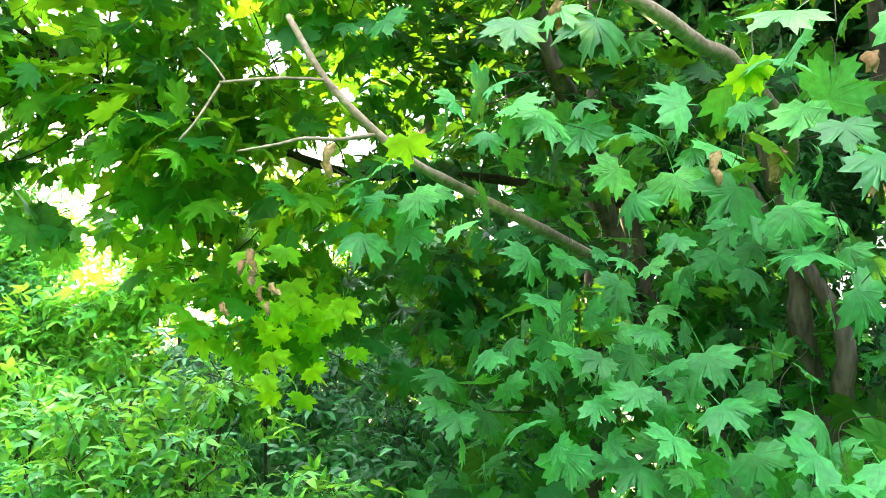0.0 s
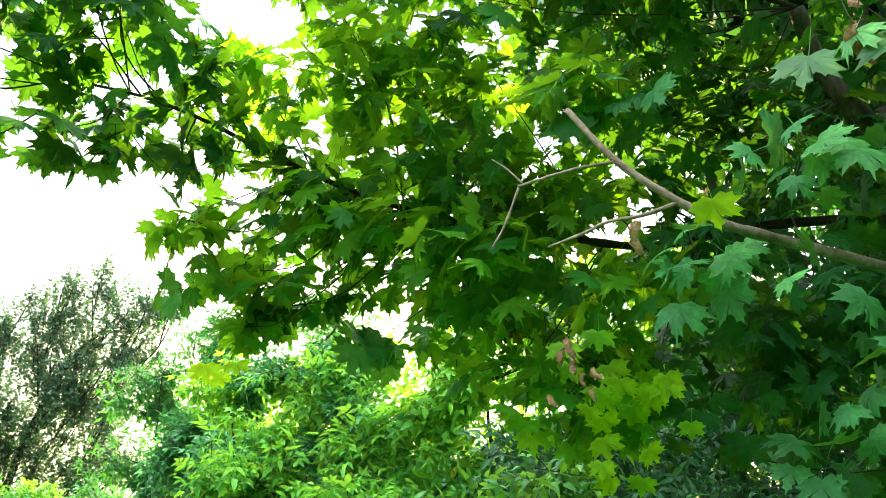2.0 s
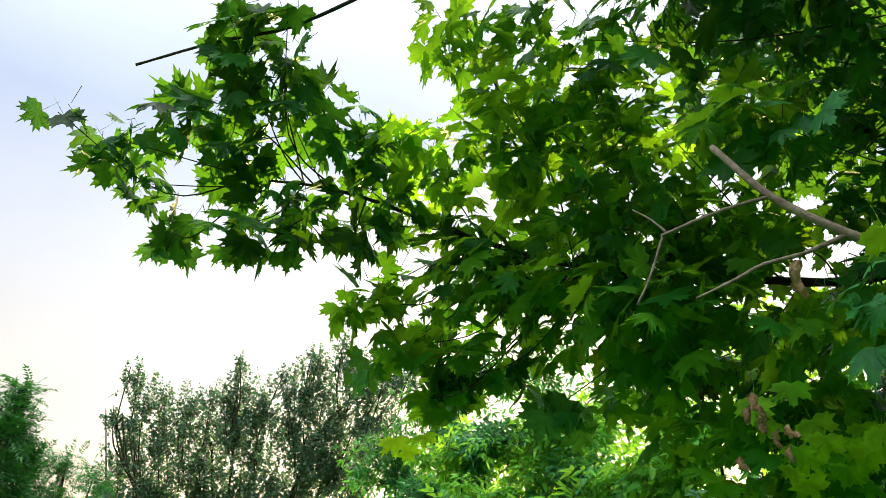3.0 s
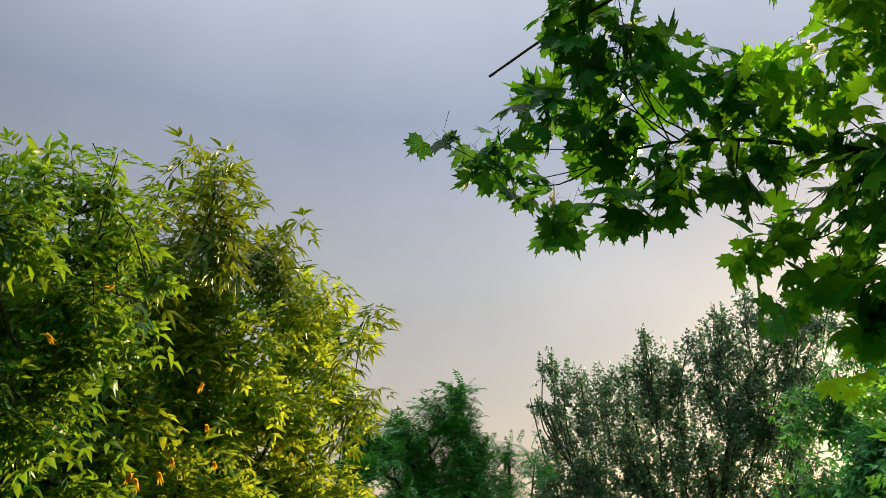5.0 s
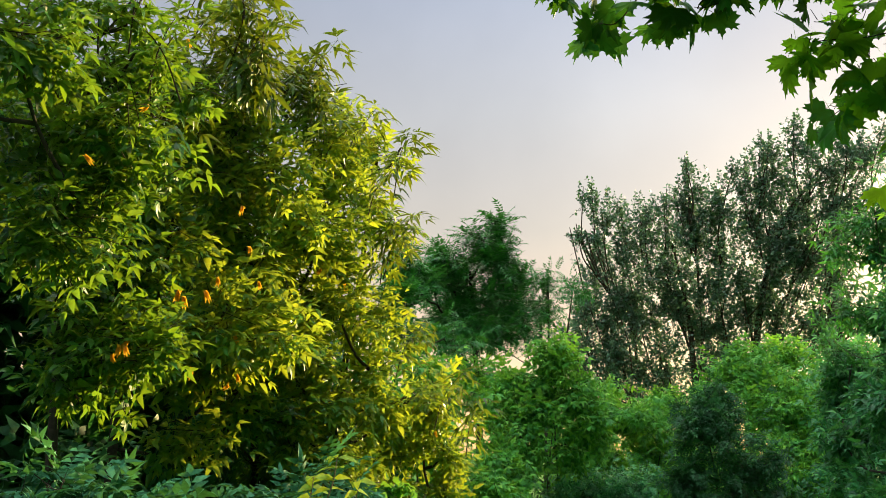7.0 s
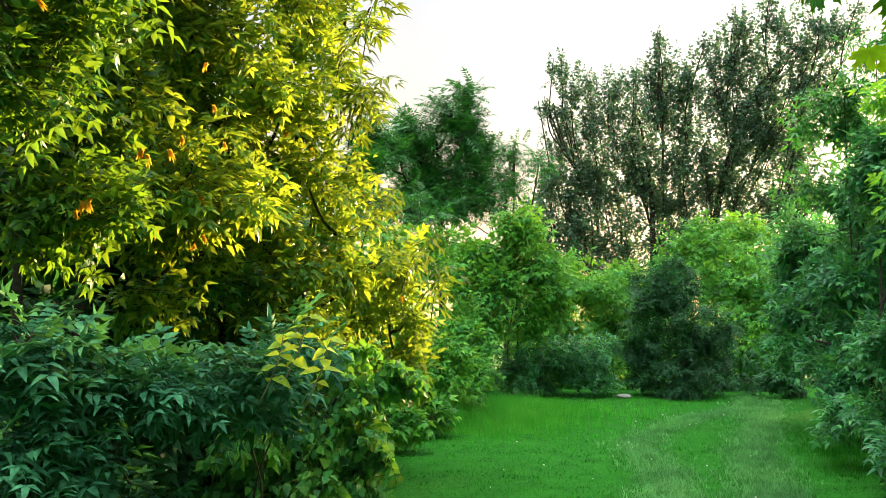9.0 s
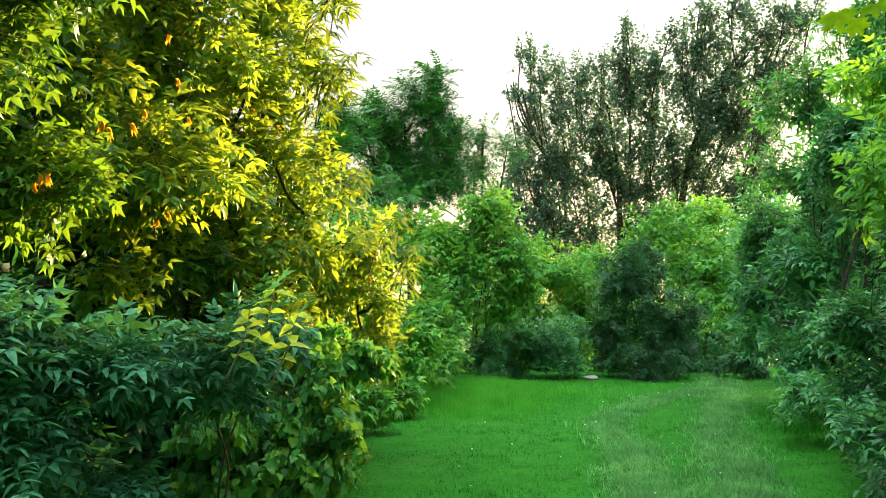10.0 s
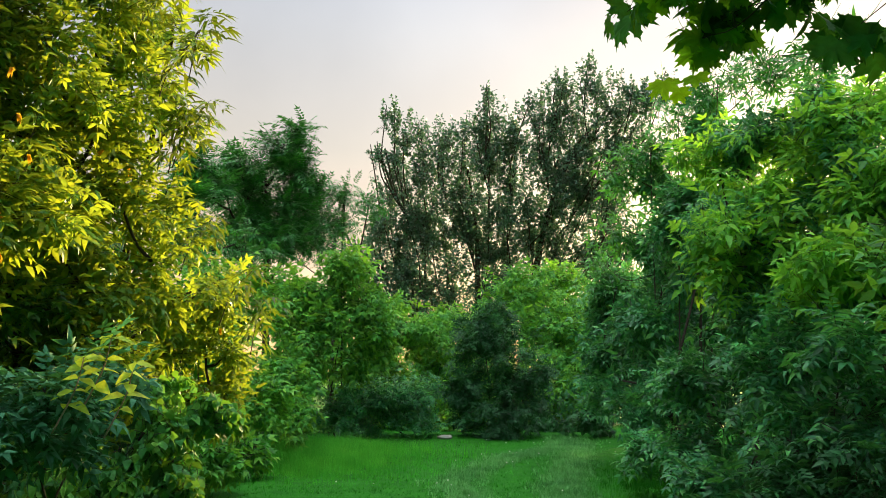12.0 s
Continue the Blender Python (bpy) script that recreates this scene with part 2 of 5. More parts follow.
MAPLEF = [(-37.0, 28.1, 2.89, 0.29, 0.2), (-31.0, 26.0, 2.89, 0.21, 0.14), (-38.8, 20.4, 2.87, 0.27, 0.2), (-44.9, 32.6, 2.89, 0.29, 0.29), (-49.5, 24.1, 2.76, 0.38, 0.28), (-45.1, 14.6, 2.85, 0.29, 0.23), (-53.9, 15.6, 2.64, 0.36, 0.27), (-57.5, 30.7, 2.87, 0.39, 0.29), (-61.8, 21.3, 2.55, 0.26, 0.35), (-42.7, 41.4, 2.71, 0.36, 0.15), (-30.6, 41.8, 2.82, 0.38, 0.15), (-20.9, 28.9, 2.81, 0.23, 0.15), (-14.1, 32.6, 2.83, 0.19, 0.11), (-51.8, 35.5, 3.09, 0.42, 0.25), (-61.9, 33.5, 2.98, 0.4, 0.26), (-45.2, 38.2, 3.1, 0.31, 0.17), (-42.9, 35.7, 3.2, 0.3, 0.24), (-47.3, 33.3, 3.19, 0.3, 0.24)]
# Trees behind the maple, raised, thickened and coloured dark to keep light out.
RIGHTE = [(-57.9, 16.0, 6.01, 1.21, 0.81), (-73.6, 23.0, 6.02, 1.21, 1.01), (-72.7, 8.6, 5.99, 1.21, 0.81), (-86.5, 18.2, 5.51, 1.11, 1.11), (-84.8, 5.3, 5.49, 1.11, 0.74), (-58.1, 4.7, 5.99, 1.21, 0.61), (-61.9, 29.2, 6.53, 1.31, 0.87), (-46.8, 4.3, 5.99, 1.01, 0.61), (-62.0, 37.9, 6.55, 1.53, 1.09), (-78.3, 32.8, 6.54, 1.53, 1.09), (-91.3, 29.9, 6.03, 1.21, 1.21)]
SHADE = [(-72.0, 27.1, 4.43, 0.74, 0.59), (-67.6, 16.4, 4.41, 0.74, 0.59), (-78.0, 12.4, 4.3, 0.72, 0.72), (-59.9, 8.9, 4.29, 0.58, 0.43), (-61.9, 21.0, 4.42, 0.44, 0.36), (-50.5, 5.5, 4.6, 0.6, 0.4), (-44.0, 9.0, 5.2, 0.6, 0.45), (-55.0, 13.0, 4.8, 0.5, 0.4), (-38.0, 9.5, 5.8, 0.5, 0.4)]
BUSH6 = [(-0.3, -2.9, 23, 1.0, 0.6), (4.0, -2.6, 23, 1.0, 0.6), (17.4, 2.6, 16.13, 1.18, 0.97), (14.3, -0.4, 18.13, 1.21, 0.97), (9.8, -1.2, 22.13, 1.48, 1.18), (5.2, 0.4, 25.13, 1.51, 1.35), (0.7, -0.8, 26.13, 1.57, 1.4), (-0.8, 2.6, 30.13, 1.61, 1.21), (-10.5, -0.4, 26.13, 1.22, 1.4), (-11.3, 2.8, 28.13, 1.51, 1.13), (8.2, 3.0, 26.13, 1.4, 1.05), (-6.1, -1.8, 27.13, 1.82, 1.09), (3.7, 3.8, 28.13, 1.32, 0.94), (11.6, 5.6, 21.11, 0.85, 0.71), (13.2, 4.7, 17.11, 0.63, 0.8), (14.1, 1.7, 14.11, 0.47, 0.57), (16.1, 5.3, 15.11, 0.61, 0.61), (-3.7, 0.4, 26.13, 1.22, 1.22), (-3.6, -2.2, 25.13, 1.35, 0.84)]
MAPLEG = [(-32.0, 19.0, 2.85, 0.2, 0.1), (-35.0, 20.0, 2.8, 0.18, 0.1), (-12.6, 25.8, 2.82, 0.13, 0.11), (-15.8, 22.6, 2.85, 0.13, 0.1), (-20.5, 22.5, 2.85, 0.19, 0.13), (-17.7, 19.1, 2.9, 0.09, 0.05), (-26.2, 22.2, 2.84, 0.17, 0.12), (-24.2, 26.3, 2.85, 0.19, 0.13)]
MAPLEK = [(-13.0, 21.2, 2.99, 0.09, 0.05), (-19.0, 20.3, 2.99, 0.1, 0.05), (-23.1, 20.1, 2.94, 0.13, 0.05), (-26.5, 18.4, 2.9, 0.11, 0.09), (-21.1, 20.7, 2.99, 0.16, 0.08)]
# Maple crown above the view, added to shade the leaves below it.
MAPLEH = [(-45, 50, 2.6, 0.5, 0.3), (-70, 52, 2.4, 0.6, 0.3), (-95, 48, 2.4, 0.6, 0.4), (-70, 66, 2.4, 0.7, 0.3), (-100, 30, 2.4, 0.6, 0.5), (-110, 12, 2.5, 0.6, 0.5), (-35, 55, 2.9, 0.5, 0.3), (-85, 40, 3.4, 0.8, 0.5), (-60, 44, 3.4, 0.8, 0.5), (-55, 58, 2.6, 0.6, 0.3), (-85, 56, 2.5, 0.6, 0.3), (-110, 50, 2.5, 0.6, 0.3), (-50, 48, 3.2, 0.6, 0.3), (-100, 62, 2.6, 0.6, 0.3), (-50, 54, 3.6, 0.8, 0.35), (-68, 52, 3.7, 0.8, 0.35), (-58, 66, 3.4, 0.8, 0.3), (-40, 58, 3.3, 0.6, 0.3), (-12, 58, 3.2, 0.6, 0.25)]
POP3 = [(-11.1, 8.5, 46.13, 0.87, 1.55), (-10.1, 8.9, 46.13, 1.08, 1.55), (2.9, 5.7, 44.13, 2.07, 1.48), (-0.5, 4.9, 45.13, 2.42, 1.51), (-4.5, 5.9, 45.13, 2.42, 1.82), (-7.7, 8.0, 46.13, 1.86, 1.55), (5.1, 7.2, 43.13, 1.16, 1.45), (-2.0, 9.7, 45.13, 1.82, 1.82), (-6.0, 9.9, 46.13, 1.86, 1.86), (1.3, 9.8, 45.13, 1.82, 1.82), (-11.6, 10.5, 44.12, 1.04, 1.78), (-11.9, 13.5, 44.11, 0.89, 1.48), (-10.6, 8.2, 44.12, 1.04, 1.18), (-12.5, 7.8, 44.12, 0.89, 1.18)]
# Added behind the thicket, just tall enough to keep low sun off the lawn.
RIGHTF = [(-8, 5, 31, 1.6, 1.2), (-11, 5, 31, 1.7, 1.3), (-14.5, 5, 32, 1.9, 1.3), (-18, 5, 33, 2.0, 1.3), (-22, 4.5, 34, 2.2, 1.4), (-8, 2, 31, 1.8, 2.0), (-11.5, 2, 31, 1.8, 2.0), (-15, 2, 32, 2, 2.0), (-19, 2, 33, 2, 2.0), (-23, 2, 34, 2, 2.0), (-27, 4.5, 34, 2.2, 1.5), (-27, 2, 34, 2.2, 2.0)]
# Dark bushes added within the thicket to block low sun and bright sky gaps.
RIGHTG = [(-15, 0, 19, 1.2, 1.3), (-19, 0, 17, 1.2, 1.2), (-23, 0, 15, 1.2, 1.2), (-27, 0, 13, 1.2, 1.2), (-31, 0, 12, 1.2, 1.2), (-36, 1, 11, 1.3, 1.4), (-41, 2, 10, 1.3, 1.5), (-29, 7, 14, 1.4, 1.3), (-33, 6.5, 13, 1.5, 1.5), (-38, 7, 12, 1.5, 1.5), (-43, 8, 11, 1.4, 1.5), (-14, 4, 20, 1.2, 1.2), (-17, 4.5, 18, 1.2, 1.2), (-21, 5, 16, 1.2, 1.2), (-25, 5, 14, 1.2, 1.2), (-7.8, -2.9, 23.15, 0.93, 0.62), (-10.3, -2.9, 21.15, 0.71, 0.57)]
# Trees added out of view behind the camera to cut the light from there.
UNSEEN_WOOD = [(-105, 14, 5.5, 1.5, 1.8), (-122, 15, 5.5, 1.6, 2.0), (-140, 16, 6, 1.7, 2.2), (-160, 16, 6.5, 1.8, 2.4), (-180, 15, 7.5, 1.9, 2.4), (125, 10, 7, 2, 1.7), (145, 10, 7, 2, 1.7), (165, 10, 7, 2, 1.7)]
YOUNG = [(20.4, 0.9, 4.75), (21.9, -0.3, 4.8), (19.0, -0.6, 4.85)]
ELDER = [(28.2, 27.8, 6.71, 0.39, 0.5), (28.1, 30.8, 6.72, 0.19, 0.16), (23.5, 25.5, 7.81, 0.34, 0.34), (18.3, 21.4, 8.94, 0.33, 0.29), (18.0, 16.4, 9.0, 0.36, 0.24), (25.5, 18.9, 7.29, 0.69, 0.59), (28.0, 10.8, 6.74, 0.76, 0.62), (19.6, 9.3, 8.68, 0.86, 0.69), (14.7, 5.2, 9.44, 0.53, 0.5), (13.7, 1.1, 9.57, 0.32, 0.57), (14.6, -2.3, 9.45, 0.37, 0.44), (22.5, 4.4, 8.07, 0.8, 0.48), (20.9, 23.6, 8.42, 0.34, 0.34), (20.7, 19.8, 8.46, 0.45, 0.41), (22.8, 21.7, 7.99, 0.38, 0.38), (19.1, 17.9, 8.78, 0.36, 0.3), (16.7, 21.0, 9.17, 0.15, 0.21), (16.8, 16.0, 9.16, 0.21, 0.15), (19.6, 2.6, 9.58, 0.76, 0.64)]
NEARELDER = [(42.2, 26.1, 5.0, 0.44, 0.37), (39.4, 28.6, 5.22, 0.23, 0.18), (34.9, 29.3, 5.62, 0.11, 0.16), (34.7, 22.6, 5.65, 0.61, 0.5), (37.6, 15.8, 5.38, 0.62, 0.51), (34.6, 8.6, 5.66, 0.64, 0.6), (25.3, 0.3, 8.24, 0.93, 0.49), (25.2, -6.2, 8.27, 1.09, 0.55), (37.0, 25.5, 6.03, 0.45, 0.32), (39.8, 20.8, 5.79, 0.51, 0.39), (34.2, 18.9, 6.33, 0.56, 0.39), (35.1, 12.4, 6.19, 0.63, 0.42), (46.9, 23.0, 5.48, 0.48, 0.52), (26.1, 4.0, 7.43, 0.48, 0.28), (34.6, 26.9, 5.76, 0.23, 0.23), (31.4, 25.0, 6.29, 0.21, 0.24), (35.5, 29.2, 5.66, 0.14, 0.13)]
WISP = [(6.7, 11.7, 25.11, 0.71, 0.44), (7.3, 9.9, 25.11, 1.01, 0.61), (5.0, 11.3, 26.11, 0.52, 0.38), (11.6, 8.6, 23.11, 1.08, 0.62), (8.6, 8.7, 24.11, 0.97, 0.65), (13.7, 7.7, 20.11, 0.81, 0.67), (17.0, 8.3, 19.1, 0.77, 0.77)]
MAPLEL = [(-40.8, 16.4, 2.61, 0.1, 0.1), (-43.1, 12.8, 2.6, 0.09, 0.09), (-39.9, 14.0, 2.6, 0.09, 0.07), (-44.4, 15.9, 2.61, 0.09, 0.07)]
# Crown out of view, added to block overhead light on thicket and maple.
UNSEEN_CANOPY = [(-58, 42, 6.5, 1.5, 1.2), (-72, 44, 6.2, 1.6, 1.2), (-88, 44, 6, 1.6, 1.2), (-104, 42, 6, 1.6, 1.2), (-65, 58, 6, 1.6, 1), (-85, 60, 5.8, 1.6, 1), (-105, 58, 5.8, 1.6, 1)]
RIGHTI = [(-20.3, -9.3, 7.35, 0.44, 0.39), (-22.6, -10.8, 6.75, 0.44, 0.36), (-18.4, -11.1, 7.75, 0.31, 0.2), (-23.0, -7.2, 6.95, 0.37, 0.46), (-25.3, -7.7, 6.74, 0.49, 0.67)]
# Dark-coloured bushes added to fill the shaded hollow under the box elders.
UNDER = [(23, -4, 8.8, 1.0, 0.9), (28, -4, 8.2, 1.0, 0.9), (33, -4, 7.4, 1.0, 0.9), (39, -4, 7.0, 1.0, 0.9), (45, -4, 6.6, 1.0, 0.9), (52, -3, 6.4, 1.1, 1.0)]
# Dark-coloured trees added so that gaps in the box elders read as shade.
BACK = [(22, 2, 11.5, 1.2, 1.6), (27, 4, 11, 1.4, 2.0), (33, 5, 10.5, 1.5, 2.2), (40, 6, 9.5, 1.5, 2.3), (48, 7, 9, 1.6, 2.4), (57, 8, 8.5, 1.8, 2.6), (68, 9, 8, 2, 2.8), (34, 15, 9.5, 1.2, 1.4), (43, 17, 8.5, 1.3, 1.6), (54, 18, 8, 1.6, 1.8)]
RIGHTH = [(-12.3, 13.1, 14.11, 0.47, 0.57), (-11.8, 9.4, 14.12, 0.52, 0.57), (-14.2, 14.9, 14.11, 0.57, 0.47), (-16.1, 16.9, 13.6, 0.64, 0.45), (-11.0, 6.9, 15.12, 0.5, 0.4), (-18.7, 18.4, 12.1, 0.65, 0.4), (-22.2, 19.0, 11.1, 0.67, 0.37), (-25.2, 19.3, 10.1, 0.54, 0.34)]
ELDER_2 = [(19.1, -1.6, 9.68, 0.77, 0.51), (32.3, 24.7, 6.64, 0.41, 0.36), (29.6, 21.2, 7.08, 0.48, 0.43), (27.5, 15.0, 7.42, 0.65, 0.46), (22.1, 15.2, 8.77, 0.66, 0.54), (20.0, 21.7, 9.2, 0.37, 0.31), (23.7, 12.0, 8.06, 0.46, 0.41), (20.4, 12.9, 8.82, 0.4, 0.4), (24.8, 16.3, 7.77, 0.49, 0.44), (22.7, 17.8, 8.32, 0.37, 0.42), (24.4, 6.9, 7.88, 0.45, 0.36), (31.9, 16.0, 6.4, 0.33, 0.33), (17.3, 3.3, 9.39, 0.37, 0.37), (15.1, 2.2, 9.69, 0.34, 0.38), (13.3, -0.4, 9.93, 0.22, 0.32), (14.3, -2.7, 9.79, 0.22, 0.25)]
ELDER_MID = [(28.4, 22.9, 7.36, 0.5, 0.42), (30.4, 25.2, 7.26, 0.45, 0.38), (27.4, 18.3, 7.35, 0.5, 0.42), (30.1, 14.5, 7.25, 0.5, 0.42), (31.2, 20.2, 6.95, 0.5, 0.42), (26.4, 12.5, 7.45, 0.5, 0.42), (30.6, 9.3, 7.24, 0.45, 0.38), (24.1, 8.8, 7.65, 0.45, 0.38), (21.1, 10.7, 8.05, 0.45, 0.38), (18.8, 5.8, 8.35, 0.4, 0.34), (22.0, 15.6, 7.86, 0.45, 0.38), (16.5, 4.3, 8.65, 0.4, 0.34), (29.7, 6.8, 6.91, 0.45, 0.38), (27.0, 4.5, 7.32, 0.45, 0.38), (30.5, 3.0, 6.82, 0.4, 0.34), (23.6, 2.5, 7.72, 0.45, 0.38), (20.4, 1.1, 8.03, 0.4, 0.34), (32.5, 9.4, 6.5, 0.45, 0.38)]
TALL_SHOOTS = [(29.5, 32.3, 7.6), (27.9, 30.8, 7.6), (26.9, 31.7, 7.7), (25.4, 29.9, 7.7), (22.7, 27.3, 7.8), (21.2, 28.1, 7.9), (18.3, 23.8, 7.97), (16.0, 22.2, 8.2), (17.0, 20.2, 8.0), (15.6, 16.8, 8.3), (17.0, 16.4, 8.2), (14.9, 9.5, 8.6), (11.4, 4.4, 8.8), (12.2, 6.2, 8.8)]
NEAR_SHOOTS = [(43.7, 30.7, 5.5), (41.5, 30.1, 5.5), (38.1, 30.8, 5.5), (36.4, 28.9, 5.5), (35.0, 31.2, 5.55), (32.3, 29.0, 5.6), (39.5, 29.8, 5.5), (46.5, 29.5, 5.4)]
TWIG = [(-40.28, 34.72, 1.82), (-43.62, 31.25, 1.71), (-47.74, 28.24, 1.67), (-50.7, 26.36, 1.68), (-54.79, 24.45, 1.77), (-60.62, 21.46, 1.97)]
TW1 = [(-43.62, 31.25, 1.71), (-40.34, 31.04, 1.7), (-36.32, 30.24, 1.69), (-35.88, 29.92, 1.69), (-34.7, 27.74, 1.65), (-33.62, 26.17, 1.63)]
TW2 = [(-47.74, 28.16, 1.67), (-44.91, 27.69, 1.63), (-42.42, 27.57, 1.61), (-40.42, 27.01, 1.58), (-37.69, 26.27, 1.56)]
TW3 = [(-36.32, 30.24, 1.69), (-35.15, 31.26, 1.72), (-34.03, 31.91, 1.74)]
BOUGH = [(-3.84, 33.06, 2.85), (-8.78, 33.01, 2.85), (-13.67, 32.12, 2.86), (-19.19, 30.25, 2.86), (-24.47, 28.63, 2.82), (-29.38, 27.31, 2.73), (-34.1, 26.4, 2.73), (-40.22, 25.21, 2.77), (-46.91, 23.94, 2.82), (-53.57, 24.27, 2.87), (-60.23, 23.58, 2.92)]
STICK = [(5.74, 38.98, 2.8), (-0.05, 41.37, 2.76), (-6.16, 43.05, 2.72), (-13.4, 45.74, 2.69), (-19.26, 47.33, 2.7), (-30.0, 48.0, 2.75), (-45.0, 44.0, 2.8)]
LIMB1 = [(-66.69, 37.25, 1.59), (-69.58, 35.38, 1.64), (-71.92, 33.4, 1.74), (-74.19, 31.67, 1.88), (-77.47, 25.97, 2.32)]
LIMB2 = [(-59.48, 37.15, 2.74), (-60.17, 33.65, 2.74), (-61.26, 31.12, 2.73), (-62.52, 28.87, 2.78), (-63.91, 24.68, 2.87), (-65.75, 17.81, 2.96), (-67.14, 13.27, 3.0)]
LIMB3 = [(-64.5, 33.23, 3.14), (-65.67, 29.59, 3.13), (-66.38, 25.9, 3.12), (-66.59, 19.94, 3.11)]
TRUNK = [(-77.83, 3.53, 2.88), (-77.41, 9.63, 2.89), (-77.0, 14.56, 2.85), (-77.07, 17.38, 2.86), (-75.65, 25.66, 2.92)]
TRUNK2 = [(-77.89, 4.25, 2.88), (-79.01, 9.67, 2.79), (-79.15, 14.48, 2.8), (-73.67, 24.07, 2.92)]
FORK = [(-80.15, 5.51, 2.59), (-82.19, 7.89, 2.49)]
POPT = [(-2.45, 1.86, 45.13), (-2.44, 5.59, 45.13), (-2.32, 9.32, 45.13), (-1.73, 13.77, 45.13), (-5.88, 3.67, 46.13), (-6.88, 9.12, 46.13), (-8.57, 14.02, 46.12), (-11.4, 17.52, 46.12)]
MIDT = [(11.69, 3.81, 24.13), (11.89, 8.4, 24.13), (12.08, 12.57, 24.13)]
DRY = [(-44.52, 27.4, 1.61), (-39.46, 18.3, 2.11), (-41.15, 16.96, 2.11), (-39.91, 17.67, 2.11), (-40.64, 16.7, 2.13), (-41.12, 15.75, 2.11), (-39.56, 19.09, 2.09), (-76.93, 26.85, 1.52), (-72.65, 27.1, 1.52), (-83.43, 32.03, 1.38), (-38.09, 15.36, 2.11), (-61.34, 37.24, 1.54), (-62.6, 37.86, 1.88)]
LIME = [(-16.1, 15.9, 2.81), (-15.2, 16.6, 2.8), (-17.2, 16.8, 2.82), (-75.18, 32.72, 1.36), (-49.95, 28.24, 1.58), (-39.84, 16.95, 2.36), (-45.22, 16.04, 2.39), (-44.52, 14.12, 2.39), (-39.48, 18.46, 2.19), (-40.99, 14.11, 2.29), (-42.06, 14.83, 2.21), (-42.07, 9.41, 2.34), (-44.5, 11.35, 2.18), (-41.53, 15.49, 2.16), (-43.16, 15.9, 2.21), (-46.21, 15.45, 2.23), (-44.61, 15.38, 2.33), (-44.1, 9.34, 2.31), (-46.29, 15.95, 2.23), (-41.73, 13.54, 2.19), (-43.93, 13.88, 2.3), (-45.25, 14.77, 2.23), (-41.48, 10.52, 2.27), (-41.73, 12.03, 2.33), (-47.43, 12.83, 2.16), (-41.89, 19.22, 2.16), (-42.57, 16.77, 2.3)]
GOLD = [(26.92, 14.38, 6.47), (29.54, 11.44, 6.04), (30.82, 11.03, 5.83), (26.12, 12.13, 6.68), (20.43, 12.0, 8.06), (27.25, 16.96, 6.41), (34.17, 7.89, 5.28), (34.84, 7.39, 5.18), (27.49, 8.66, 6.37), (28.83, 12.41, 6.15), (33.81, 23.16, 5.34), (31.62, 27.46, 5.7), (37.52, 19.63, 4.93), (22.01, 13.01, 7.75), (23.73, 16.35, 7.3), (30.1, 6.52, 5.95), (27.84, 5.52, 6.31), (27.33, 6.08, 6.4), (34.58, 7.94, 5.22), (33.95, 8.19, 5.32), (31.07, 11.43, 5.79), (15.8, 4.07, 8.84), (14.28, 2.19, 9.05)]
TRACK = [(-4.72, -12.46, 7.32), (-3.26, -10.82, 8.41), (-2.86, -8.96, 10.14), (-1.16, -7.31, 12.42), (-4.19, -5.97, 15.18), (-7.15, -5.17, 17.53), (-8.21, -4.31, 21.05)]
RUT = [(-9.88, -12.2, 7.48), (-9.12, -9.98, 9.12), (-8.14, -7.76, 11.7), (-8.79, -5.87, 15.45), (-9.44, -4.49, 20.17)]
STONE = [(-0.4, -4.2, 20.0)]

EYE = np.array((0.0, 0.0, 1.6))


def bearing(left, up, far):
    a, b = radians(left), radians(up)
    return EYE + far * np.array((-math.sin(a) * math.cos(b), math.cos(a) * math.cos(b), math.sin(b)))


def line(rows):
    return np.array([bearing(*r) for r in rows])


# ---------------------------------------------------------------- materials
def nodes_of(name):
    m = bpy.data.materials.new(name)
    m.use_nodes = True
    n = m.node_tree.nodes
    n.clear()
    return m, n, m.node_tree.links


def ramp(n, stops):
    r = n.new("ShaderNodeValToRGB")
    while len(r.color_ramp.elements) < len(stops):
        r.color_ramp.elements.new(0.5)
    for e, (at, c) in zip(r.color_ramp.elements, stops):
        e.position, e.color = at, (*c, 1)
    return r


